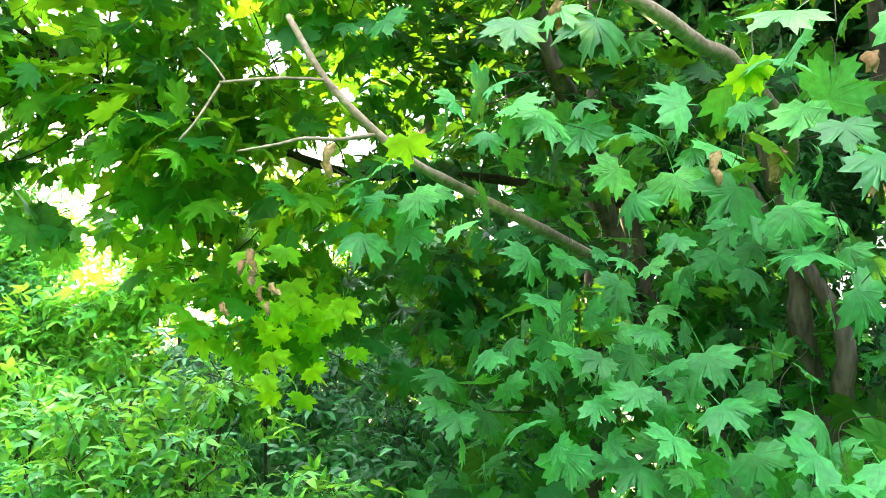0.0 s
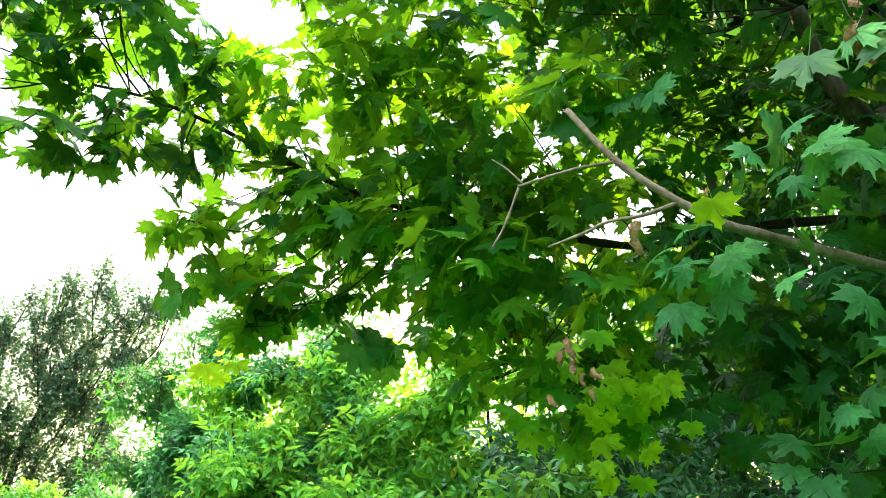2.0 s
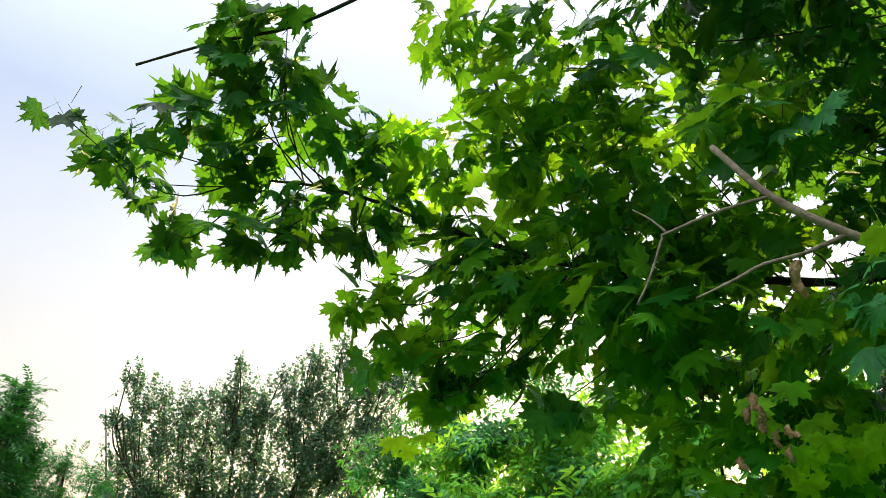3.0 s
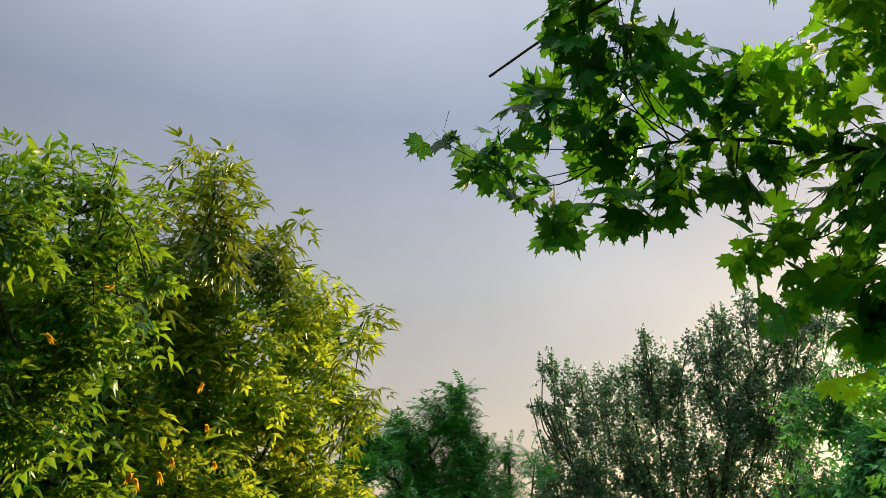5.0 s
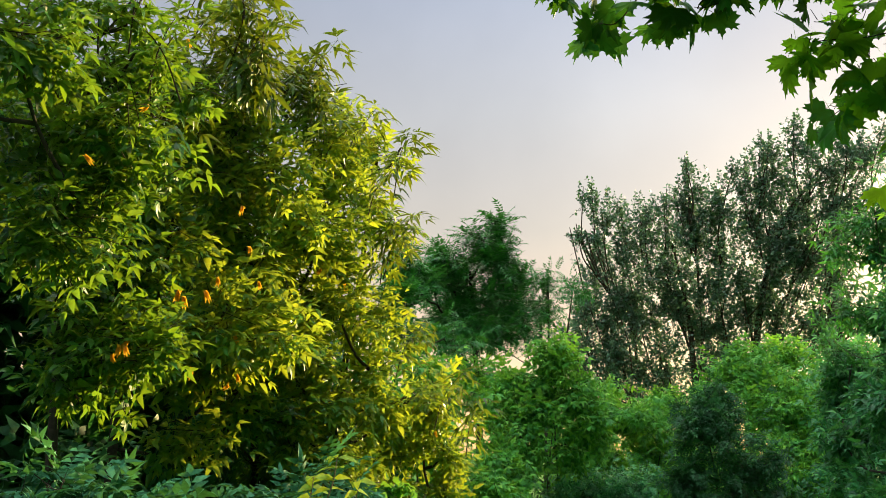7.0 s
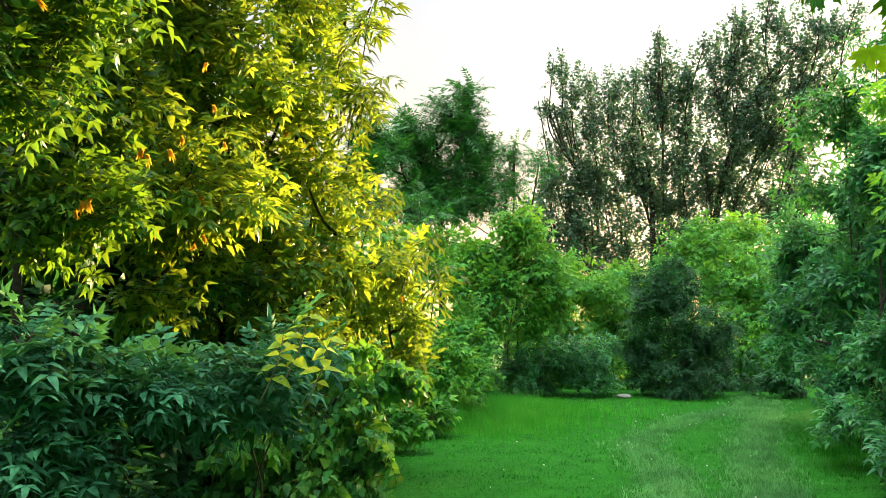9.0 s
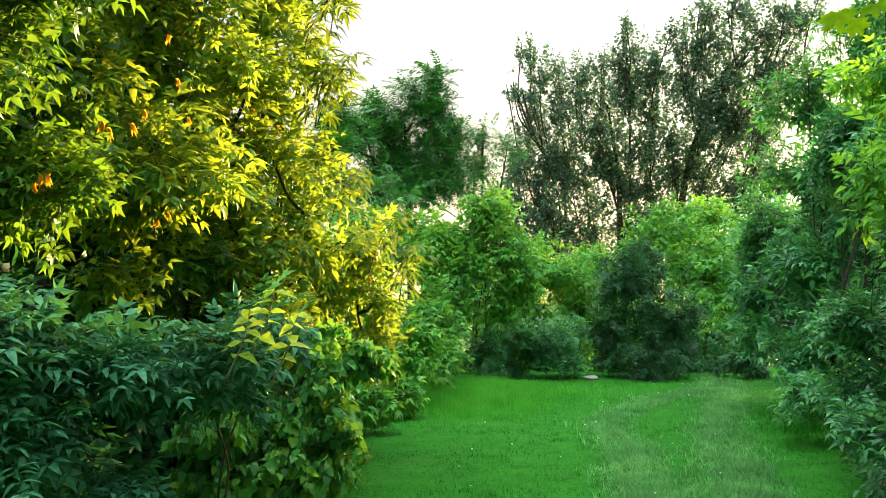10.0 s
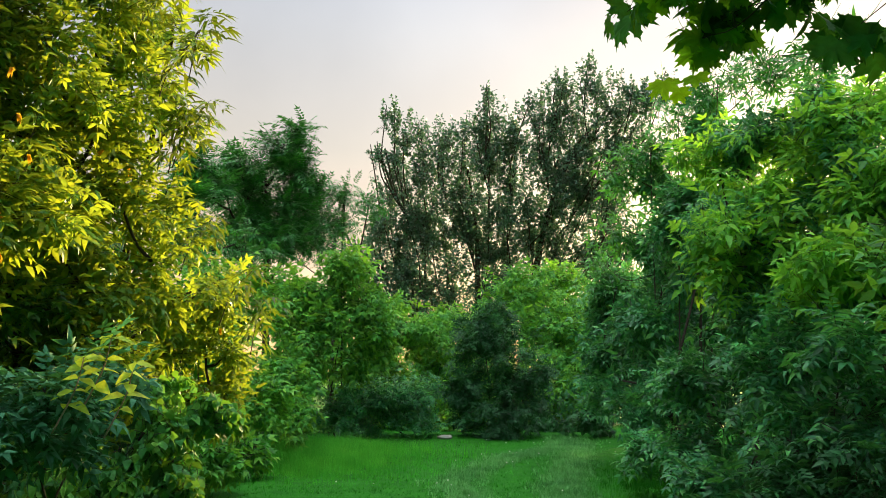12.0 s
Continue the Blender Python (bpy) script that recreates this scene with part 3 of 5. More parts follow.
def leaf_material(name, colors, glow, share=0.4, rough=0.5, loose=False, fine=40.0, gloss=0.22, veins=False, patches=(1.3, 0.72, 1.28)):
    """Leaf blades: colours vary from leaf to leaf, finer mottling on each, and light shines through them."""
    m, n, l = nodes_of(name)
    info = n.new("ShaderNodeObjectInfo") if loose else n.new("ShaderNodeNewGeometry")
    pick = ramp(n, [(i / max(1, len(colors) - 1), c) for i, c in enumerate(colors)])
    chance = info.outputs["Random" if loose else "Random Per Island"]
    co = n.new("ShaderNodeTexCoord")
    place = co.outputs["Object"]
    if not loose:
        place = info.outputs["Position"]
        own = n.new("ShaderNodeObjectInfo")
        total, whole = n.new("ShaderNodeMath"), n.new("ShaderNodeMath")
        whole.operation = "FRACT"
        l.new(chance, total.inputs[0])
        l.new(own.outputs["Random"], total.inputs[1])
        l.new(total.outputs[0], whole.inputs[0])
        chance = whole.outputs[0]
    l.new(chance, pick.inputs[0])
    grain = n.new("ShaderNodeTexNoise")
    grain.inputs["Scale"].default_value, grain.inputs["Detail"].default_value = fine, 3
    l.new(place, grain.inputs["Vector"])
    big = n.new("ShaderNodeTexNoise")
    big.inputs["Scale"].default_value, big.inputs["Detail"].default_value = patches[0], 3
    l.new(place, big.inputs["Vector"])
    hsv = n.new("ShaderNodeHueSaturation")
    val = n.new("ShaderNodeMapRange")
    val.inputs[1].default_value, val.inputs[2].default_value, val.inputs[3].default_value, val.inputs[4].default_value = 0.3, 0.7, 0.7, 1.3
    l.new(grain.outputs[0], val.inputs[0])
    hue = n.new("ShaderNodeMapRange")
    hue.inputs[1].default_value, hue.inputs[2].default_value, hue.inputs[3].default_value, hue.inputs[4].default_value = 0.3, 0.7, 0.515, 0.485
    l.new(big.outputs[0], hue.inputs[0])
    l.new(pick.outputs[0], hsv.inputs["Color"])
    broad = n.new("ShaderNodeMapRange")
    broad.inputs[1].default_value, broad.inputs[2].default_value, broad.inputs[3].default_value, broad.inputs[4].default_value = 0.3, 0.7, patches[1], patches[2]
    l.new(big.outputs[0], broad.inputs[0])
    both = n.new("ShaderNodeMath")
    both.operation = "MULTIPLY"
    l.new(val.outputs[0], both.inputs[0])
    l.new(broad.outputs[0], both.inputs[1])
    l.new(both.outputs[0], hsv.inputs["Value"])
    l.new(hue.outputs[0], hsv.inputs["Hue"])
    bs = n.new("ShaderNodeBsdfPrincipled")
    bs.inputs["Roughness"].default_value, bs.inputs["Specular IOR Level"].default_value = rough, gloss
    relief = grain.outputs[0]
    if veins:
        # main veins fan out from the stalk into the lobes
        xyz = n.new("ShaderNodeSeparateXYZ")
        l.new(co.outputs["Object"], xyz.inputs[0])
        fan = n.new("ShaderNodeMath")
        fan.operation = "ARCTAN2"
        l.new(xyz.outputs[0], fan.inputs[0])
        l.new(xyz.outputs[1], fan.inputs[1])
        fold = n.new("ShaderNodeMath")
        fold.operation = "PINGPONG"
        fold.inputs[1].default_value = 0.33
        l.new(fan.outputs[0], fold.inputs[0])
        rib = n.new("ShaderNodeMapRange")
        rib.inputs[1].default_value, rib.inputs[2].default_value, rib.inputs[3].default_value, rib.inputs[4].default_value = 0.0, 0.07, 1.0, 0.0
        l.new(fold.outputs[0], rib.inputs[0])
        paler = n.new("ShaderNodeMix")
        paler.data_type, paler.blend_type = "RGBA", "ADD"
        paler.inputs[7].default_value = (0.012, 0.05, 0.012, 1)
        l.new(rib.outputs[0], paler.inputs[0])
        l.new(hsv.outputs[0], paler.inputs[6])
        l.new(paler.outputs[2], bs.inputs["Base Color"])
        relief = rib.outputs[0]
    else:
        l.new(hsv.outputs[0], bs.inputs["Base Color"])
    bump = n.new("ShaderNodeBump")
    bump.inputs["Strength"].default_value, bump.inputs["Distance"].default_value = 0.35, 0.004
    l.new(relief, bump.inputs["Height"])
    l.new(bump.outputs[0], bs.inputs["Normal"])
    tint = n.new("ShaderNodeMix")
    tint.data_type, tint.blend_type = "RGBA", "MIX"
    tint.inputs[0].default_value = 0.6
    tint.inputs[7].default_value = (*glow, 1)
    l.new(hsv.outputs[0], tint.inputs[6])
    tr = n.new("ShaderNodeBsdfTranslucent")
    l.new(tint.outputs[2], tr.inputs[0])
    mix = n.new("ShaderNodeMixShader")
    mix.inputs[0].default_value = share
    l.new(bs.outputs[0], mix.inputs[1])
    l.new(tr.outputs[0], mix.inputs[2])
    out = n.new("ShaderNodeOutputMaterial")
    l.new(mix.outputs[0], out.inputs[0])
    return m


def plain_material(name, dark, light, scale=12.0, rough=0.85, bump=0.4, depth=0.01, stretch=(1, 1, 1)):
    """Bark, soil and stone: two colours in coarse and fine noise, with relief."""
    m, n, l = nodes_of(name)
    co, mp = n.new("ShaderNodeTexCoord"), n.new("ShaderNodeMapping")
    mp.inputs["Scale"].default_value = stretch
    l.new(co.outputs["Object"], mp.inputs[0])
    a, b = n.new("ShaderNodeTexNoise"), n.new("ShaderNodeTexNoise")
    a.inputs["Scale"].default_value, a.inputs["Detail"].default_value = scale, 8
    b.inputs["Scale"].default_value, b.inputs["Detail"].default_value = scale * 0.13, 4
    l.new(mp.outputs[0], a.inputs["Vector"])
    l.new(mp.outputs[0], b.inputs["Vector"])
    mid = n.new("ShaderNodeMath")
    mid.operation = "MULTIPLY_ADD"
    mid.inputs[1].default_value = 0.6
    l.new(a.outputs[0], mid.inputs[0])
    half = n.new("ShaderNodeMath")
    half.operation = "MULTIPLY"
    half.inputs[1].default_value = 0.4
    l.new(b.outputs[0], half.inputs[0])
    l.new(half.outputs[0], mid.inputs[2])
    pick = ramp(n, [(0.32, dark), (0.68, light)])
    l.new(mid.outputs[0], pick.inputs[0])
    bs = n.new("ShaderNodeBsdfPrincipled")
    bs.inputs["Roughness"].default_value, bs.inputs["Specular IOR Level"].default_value = rough, 0.12
    l.new(pick.outputs[0], bs.inputs["Base Color"])
    bp = n.new("ShaderNodeBump")
    bp.inputs["Strength"].default_value, bp.inputs["Distance"].default_value = bump, depth
    l.new(a.outputs[0], bp.inputs["Height"])
    l.new(bp.outputs[0], bs.inputs["Normal"])
    out = n.new("ShaderNodeOutputMaterial")
    l.new(bs.outputs[0], out.inputs[0])
    return m


# Light put into colour: inner maple leaves darker, near and bough leaves brighter.
MAPLE_DIM_COLORS = [(0.003, 0.025, 0.009), (0.01, 0.09, 0.025), (0.02, 0.155, 0.04), (0.05, 0.23, 0.038)]
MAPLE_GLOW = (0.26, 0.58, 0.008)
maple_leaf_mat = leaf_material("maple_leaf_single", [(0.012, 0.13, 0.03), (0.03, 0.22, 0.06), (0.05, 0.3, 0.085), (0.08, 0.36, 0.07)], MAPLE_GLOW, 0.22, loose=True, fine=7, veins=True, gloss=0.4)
maple_mat = leaf_material("maple_leaf", MAPLE_DIM_COLORS, (0.2, 0.54, 0.008), 0.27, gloss=0.14)
backlit_bough_mat = leaf_material("maple_backlit_leaf", [(0.004, 0.04, 0.014), (0.012, 0.11, 0.028), (0.03, 0.19, 0.03), (0.1, 0.32, 0.02)], (0.4, 0.84, 0.008), 0.52, gloss=0.14)
# One box elder growth: sun gold, backlit olive and half shade put into colours.
ash_mat = leaf_material("sun_gold_elder_leaf", [(0.025, 0.19, 0.04), (0.06, 0.29, 0.045), (0.15, 0.37, 0.04), (0.3, 0.42, 0.032)], (0.5, 0.5, 0.014), 0.54, rough=0.42, gloss=0.36)
olive_mat = leaf_material("dim_olive_elder_leaf", [(0.006, 0.05, 0.012), (0.018, 0.1, 0.018), (0.045, 0.16, 0.018), (0.1, 0.22, 0.015)], (0.3, 0.34, 0.008), 0.34, rough=0.4, gloss=0.42)
shade_elder_mat = leaf_material("shaded_elder_leaf", [(0.004, 0.05, 0.014), (0.012, 0.115, 0.024), (0.034, 0.2, 0.028), (0.1, 0.28, 0.024)], (0.3, 0.44, 0.01), 0.46, rough=0.42, gloss=0.36)
right_mat = leaf_material("thicket_leaf", [(0.01, 0.09, 0.036), (0.026, 0.19, 0.072), (0.05, 0.29, 0.095), (0.11, 0.4, 0.085)], (0.15, 0.44, 0.04), 0.3, rough=0.4, gloss=0.36)
shrub_mat = leaf_material("sapling_leaf", [(0.012, 0.1, 0.03), (0.045, 0.27, 0.06), (0.16, 0.45, 0.05)], (0.34, 0.64, 0.02), 0.34)
# Brighter thicket leaf: the sunlight on this tree is put into its colour.
sunlit_thicket_mat = leaf_material("sunlit_thicket_leaf", [(0.02, 0.15, 0.03), (0.07, 0.34, 0.05), (0.19, 0.5, 0.05)], (0.38, 0.72, 0.03), 0.48)
sumac_mat = leaf_material("sumac_leaf", [(0.012, 0.07, 0.035), (0.035, 0.17, 0.085), (0.075, 0.28, 0.15)], (0.12, 0.36, 0.04), 0.22, gloss=0.12, rough=0.6)
young_mat = leaf_material("young_leaf", [(0.24, 0.42, 0.03), (0.42, 0.56, 0.04)], (0.55, 0.62, 0.03), 0.4)
vine_mat = leaf_material("vine_leaf", [(0.012, 0.11, 0.03), (0.05, 0.27, 0.06), (0.16, 0.42, 0.06)], (0.3, 0.55, 0.02), 0.35)
# Own tone of the dark bush; elsewhere deep shade put into leaf colour.
dark_mat = leaf_material("dark_and_shaded_leaf", [(0.008, 0.045, 0.02), (0.018, 0.1, 0.038), (0.035, 0.165, 0.058)], (0.08, 0.28, 0.03), 0.3)
bush_mat = leaf_material("bush_leaf", [(0.02, 0.16, 0.034), (0.055, 0.29, 0.05), (0.11, 0.4, 0.055), (0.18, 0.47, 0.05)], (0.28, 0.54, 0.025), 0.42)
elm_mat = leaf_material("elm_leaf", [(0.014, 0.12, 0.03), (0.04, 0.26, 0.045)], (0.1, 0.32, 0.02), 0.28, rough=0.4, gloss=0.42)
poplar_mat = leaf_material("poplar_leaf", [(0.026, 0.08, 0.056), (0.05, 0.13, 0.09), (0.1, 0.19, 0.125)], (0.11, 0.25, 0.1), 0.33, rough=0.4, gloss=0.42)
dry_mat = leaf_material("dry_leaf", [(0.18, 0.11, 0.05), (0.38, 0.26, 0.14)], (0.3, 0.2, 0.08), 0.2, rough=0.8, loose=True, fine=9.0)
yellow_mat = leaf_material("yellowed_leaf", [(0.55, 0.3, 0.025), (0.62, 0.42, 0.04)], (0.85, 0.48, 0.025), 0.55, loose=True)
grass_mat = leaf_material("grass_blade", [(0.007, 0.115, 0.007), (0.014, 0.16, 0.009), (0.032, 0.2, 0.01)], (0.05, 0.29, 0.006), 0.3, fine=4.0, gloss=0.08, rough=0.7, patches=(0.8, 0.55, 1.5))
tall_mat = leaf_material("tall_grass_blade", [(0.03, 0.27, 0.025), (0.055, 0.35, 0.035), (0.1, 0.42, 0.05)], (0.12, 0.5, 0.03), 0.5, fine=4.0, gloss=0.08, rough=0.7)
worn_mat = leaf_material("worn_grass_blade", [(0.06, 0.26, 0.06), (0.1, 0.33, 0.1), (0.16, 0.39, 0.14)], (0.14, 0.42, 0.09), 0.36, fine=4.0, gloss=0.08, rough=0.7, patches=(0.9, 0.6, 1.4))
bark_mat = plain_material("bark", (0.025, 0.022, 0.02), (0.11, 0.1, 0.085), 60, stretch=(1, 1, 0.25))
pale_bark_mat = plain_material("pale_bark", (0.12, 0.09, 0.07), (0.34, 0.28, 0.23), 80)
dark_bark_mat = plain_material("dark_bark", (0.02, 0.018, 0.016), (0.07, 0.06, 0.05), 30)
soil_mat = plain_material("turf", (0.006, 0.085, 0.006), (0.024, 0.185, 0.01), 22, 0.95, 0.6, 0.03)
clover_mat = plain_material("clover_head", (0.5, 0.55, 0.45), (0.8, 0.8, 0.74), 300)
stone_mat = plain_material("pale_stone", (0.2, 0.22, 0.2), (0.36, 0.39, 0.36), 14)

# ---------------------------------------------------------------- mesh building
rng = np.random.default_rng(7)


def mesh_of(name, verts, tris, mat, smooth=False):
    me = bpy.data.meshes.new(name)
    verts, tris = np.asarray(verts, np.float32), np.asarray(tris, np.int32)
    me.vertices.add(len(verts))
    me.vertices.foreach_set("co", verts.ravel())
    me.loops.add(tris.size)
    me.loops.foreach_set("vertex_index", tris.ravel())
    me.polygons.add(len(tris))
    me.polygons.foreach_set("loop_start", np.arange(0, tris.size, 3, dtype=np.int32))
    if smooth:
        me.polygons.foreach_set("use_smooth", np.ones(len(tris), bool))
    me.update(calc_edges=True)
    me.materials.append(mat)
    return me


def join(pieces):
    vs, ts, n = [], [], 0
    for v, t in pieces:
        vs.append(v)
        ts.append(np.asarray(t) + n)
        n += len(v)
    return np.concatenate(vs), np.concatenate(ts)


def part(name, geometry, mat, parent, label="", kind="", smooth=False):
    ob = new(name, mesh_of(name, *geometry, mat, smooth))
    ob.parent = parent
    ob.matrix_parent_inverse = parent.matrix_world.inverted()
    return tagged(ob, label, kind=kind)


def thing(name, at, label, category, group="", kind=""):
    ob = new(name)
    ob.location = at
    ob.matrix_world = Matrix.Translation(at)
    return tagged(ob, label, category, group, kind)


def unit(v):
    return v / np.maximum(np.linalg.norm(v, axis=-1, keepdims=True), 1e-9)


def smooth_path(pts, steps=5):
    """Catmull-Rom through the points."""
    p = np.asarray(pts, float)
    q = np.concatenate([[2 * p[0] - p[1]], p, [2 * p[-1] - p[-2]]])
    out = []
    for i in range(len(p) - 1):
        a, b, c, d = q[i:i + 4]
        for s in np.arange(steps) / steps:
            out.append(0.5 * (2 * b + (c - a) * s + (2 * a - 5 * b + 4 * c - d) * s**2 + (3 * b - a - 3 * c + d) * s**3))
    return np.array(out + [p[-1]])


def tube(pts, r0, r1, sides=7, steps=4, knots=0.0):
    """A tapered, slightly knotty stem along the points."""
    p = smooth_path(pts, steps) if steps > 1 else np.asarray(pts, float)
    d = unit(np.gradient(p, axis=0))
    ref = np.array((0.31, 0.22, 0.93)) if abs(d[0] @ (0.31, 0.22, 0.93)) < 0.9 else np.array((1.0, 0, 0))
    s = unit(np.cross(d, ref))
    u = np.cross(d, s)
    r = np.linspace(r0, r1, len(p)) * (1 + knots * rng.normal(size=len(p)))
    a = np.arange(sides) * 2 * np.pi / sides
    v = p[:, None] + r[:, None, None] * (np.cos(a)[None, :, None] * s[:, None] + np.sin(a)[None, :, None] * u[:, None])
    v = np.concatenate([v.reshape(-1, 3), p[:1], p[-1:]])
    tris, m = [], len(p)
    for i in range(m - 1):
        for k in range(sides):
            a0, a1 = i * sides + k, i * sides + (k + 1) % sides
            tris += [(a0, a1, a1 + sides), (a0, a1 + sides, a0 + sides)]
    for k in range(sides):
        tris += [(m * sides, (k + 1) % sides, k), (m * sides + 1, (m - 1) * sides + k, (m - 1) * sides + (k + 1) % sides)]
    return v, np.array(tris)


def rods(a, b, r0, r1):
    """Many thin three-sided twigs at once."""
    d = unit(b - a)
    s = unit(np.cross(d, np.where(np.abs(d[:, 2:]) > 0.9, (1.0, 0, 0), (0, 0, 1.0))))
    u = np.cross(d, s)
    rings = []
    for c, r in ((a, r0), (b, r1)):
        for k in range(3):
            th = k * 2.0944
            rings.append(c + r * (math.cos(th) * s + math.sin(th) * u))
    v = np.stack(rings, 1)
    t = np.array([(0, 1, 4), (0, 4, 3), (1, 2, 5), (1, 5, 4), (2, 0, 3), (2, 3, 5)])
    tris = (np.arange(len(a))[:, None, None] * 6 + t).reshape(-1, 3)
    return v.reshape(-1, 3), tris


def placed(templates, pos, axis, normal, size):
    """Copies of leaf templates joined into one mesh. A template lies in x (side), y (to the tip), z (upper face)."""
    axis = unit(axis)
    normal = unit(normal - (normal * axis).sum(-1, keepdims=True) * axis)
    side = np.cross(axis, normal)
    which = rng.integers(0, len(templates), len(pos))
    out = []
    for k, (tv, tt) in enumerate(templates):
        m = which == k
        if not m.any():
            continue
        R = np.stack([side[m], axis[m], normal[m]], 1) * size[m][:, None, None]
        v = np.einsum("vk,nkj->nvj", tv, R) + pos[m][:, None]
        t = np.arange(m.sum())[:, None, None] * len(tv) + tt[None]
        out.append((v.reshape(-1, 3), t.reshape(-1, 3)))
    return join(out)


# ---------------------------------------------------------------- leaf templates, one unit long
def leaflet(at, turn, long, wide, fold=0.15, sag=0.2):
    """A pointed blade folded along its midrib, hanging towards the tip."""
    v = np.array([(0, 0, 0), (-wide, 0.3, fold * wide), (0, 0.33, -sag * 0.1), (wide, 0.3, fold * wide), (-wide * 0.74, 0.6, fold * wide * 0.7 - sag * 0.34),
                  (0, 0.64, -sag * 0.4), (wide * 0.74, 0.6, fold * wide * 0.7 - sag * 0.34), (0, 1, -sag)], float)
    v *= long
    c, s = math.cos(turn), math.sin(turn)
    v[:, :2] = v[:, :2] @ np.array([[c, s], [-s, c]])
    return v + np.array(at), np.array([(0, 2, 1), (0, 3, 2), (1, 2, 5), (1, 5, 4), (2, 3, 6), (2, 6, 5), (4, 5, 7), (5, 6, 7)])


def compound(pairs, long, wide, sag=0.35, spread=0.9, bare=0.3, far=False, lite=False):
    """A pinnate leaf: a thin stalk with pairs of leaflets and one at its end."""
    pieces = []
    ys = np.linspace(bare, 0.72, pairs)
    for i, y in enumerate(ys):
        z = -sag * y * y
        k = 1 - 0.25 * abs(i - (pairs - 1) / 2) / max(1, pairs)
        for s in (-1, 1):
            pieces.append(leaflet((0, y, z), s * -spread * rng.uniform(0.8, 1.15), long * k * rng.uniform(0.85, 1.1), wide, 0.3, rng.uniform(0.1, 0.5)))
    if far:
        pieces = [(p[0][[0, 1, 3, 7]], np.array([(0, 2, 1), (1, 2, 3)])) for p in pieces]
    if lite:
        pieces = [(p[0][[0, 1, 3, 4, 6, 7]], np.array([(0, 2, 1), (1, 2, 4), (1, 4, 3), (3, 4, 5)])) for p in pieces]
    end = leaflet((0, 0.72, -sag * 0.55), rng.uniform(-0.2, 0.2), long * 1.05, wide, 0.3, 0.35)
    if far:
        return join(pieces + [(end[0][[0, 1, 3, 7]], np.array([(0, 2, 1), (1, 2, 3)]))])
    pieces.append(end)
    stalk = np.array([(-0.006, 0, 0), (0.006, 0, 0), (-0.006, 0.4, -sag * 0.16), (0.006, 0.4, -sag * 0.16), (0, 0.75, -sag * 0.56)])
    pieces.append((stalk, np.array([(0, 1, 3), (0, 3, 2), (2, 3, 4)])))
    return join(pieces)


def maple_leaf(curl, twist, fine=False):
    """A five-lobed leaf with long pointed teeth and a long stalk; its blade is 1.2 units wide."""
    half = [(0.0, 0.82), (0.04, 0.66), (0.14, 0.64), (0.12, 0.54), (0.17, 0.43), (0.26, 0.45), (0.31, 0.53), (0.37, 0.47), (0.56, 0.58), (0.48, 0.43),
            (0.6, 0.38), (0.49, 0.3), (0.46, 0.22), (0.53, 0.18), (0.7, 0.08), (0.53, 0.03), (0.51, -0.09), (0.36, -0.07), (0.23, -0.16), (0.09, -0.09)]
    rim = half + [(0.0, -0.02)] + [(-x, y) for x, y in half[:0:-1]]
    rim = [(x * rng.uniform(0.92, 1.08), y * rng.uniform(0.94, 1.06)) for x, y in rim]
    m = len(rim)
    core = np.array((0, 0.13))
    rings = [np.array(rim)] + ([core + (np.array(rim) - core) * 0.5] if fine else [])
    flat = np.concatenate([core[None]] + rings)
    v = np.concatenate([flat, np.zeros((len(flat), 1))], 1)
    r2 = v[:, 0]**2 + (v[:, 1] - 0.1)**2
    v[:, 2] = -curl * r2 + twist * v[:, 0] * v[:, 1] + 0.08 * np.abs(v[:, 0]) - 0.02 * np.sin(9 * np.arctan2(v[:, 0], v[:, 1] + 0.02)) * np.sqrt(r2)
    tris = []
    for k in range(m):
        n = (k + 1) % m
        if fine:
            tris += [(0, 1 + m + n, 1 + m + k), (1 + m + k, 1 + m + n, 1 + n), (1 + m + k, 1 + n, 1 + k)]
        else:
            tris.append((0, 1 + n, 1 + k))
    stalk = np.array([(-0.009, 0, 0.0), (0.009, 0, 0.0), (-0.007, -0.4, 0.12), (0.007, -0.4, 0.12), (0, -0.75, 0.3)])
    return join([(v, np.array(tris)), (stalk, np.array([(0, 1, 3), (0, 3, 2), (2, 3, 4)]))])


def simple_leaf(wide, sag):
    return leaflet((0, 0, 0), 0, 1.0, wide, 0.25, sag)


def tiny_leaf(wide):
    return np.array([(0, 0, 0), (-wide, 0.45, 0.05), (wide, 0.45, 0.05), (0, 1, -0.1)], float), np.array([(0, 2, 1), (1, 2, 3)])


CURLS = ((0.25, 0.2), (0.45, -0.3), (0.1, 0.35), (0.6, 0.1), (0.3, -0.4), (0.85, 0.3))
MAPLE = [maple_leaf(c, t) for c, t in CURLS]
MAPLE_NEAR = [maple_leaf(c, t, True) for c, t in CURLS]
def box_elder_leaves(lite=False):
    return [compound(2, 0.5, 0.2, s, 1.0, lite=lite) for s in (0.3, 0.6, 0.9)] + [compound(1, 0.56, 0.21, 0.6, 0.95, 0.4, lite=lite), compound(3, 0.44, 0.19, 0.6, 1.05, lite=lite)]


def sapling_leaves(lite=False):
    return [compound(1, 0.62, 0.2, s, 0.95, 0.4, lite=lite) for s in (0.3, 0.6)] + [compound(2, 0.5, 0.19, s, 1.05, lite=lite) for s in (0.4, 0.7)]


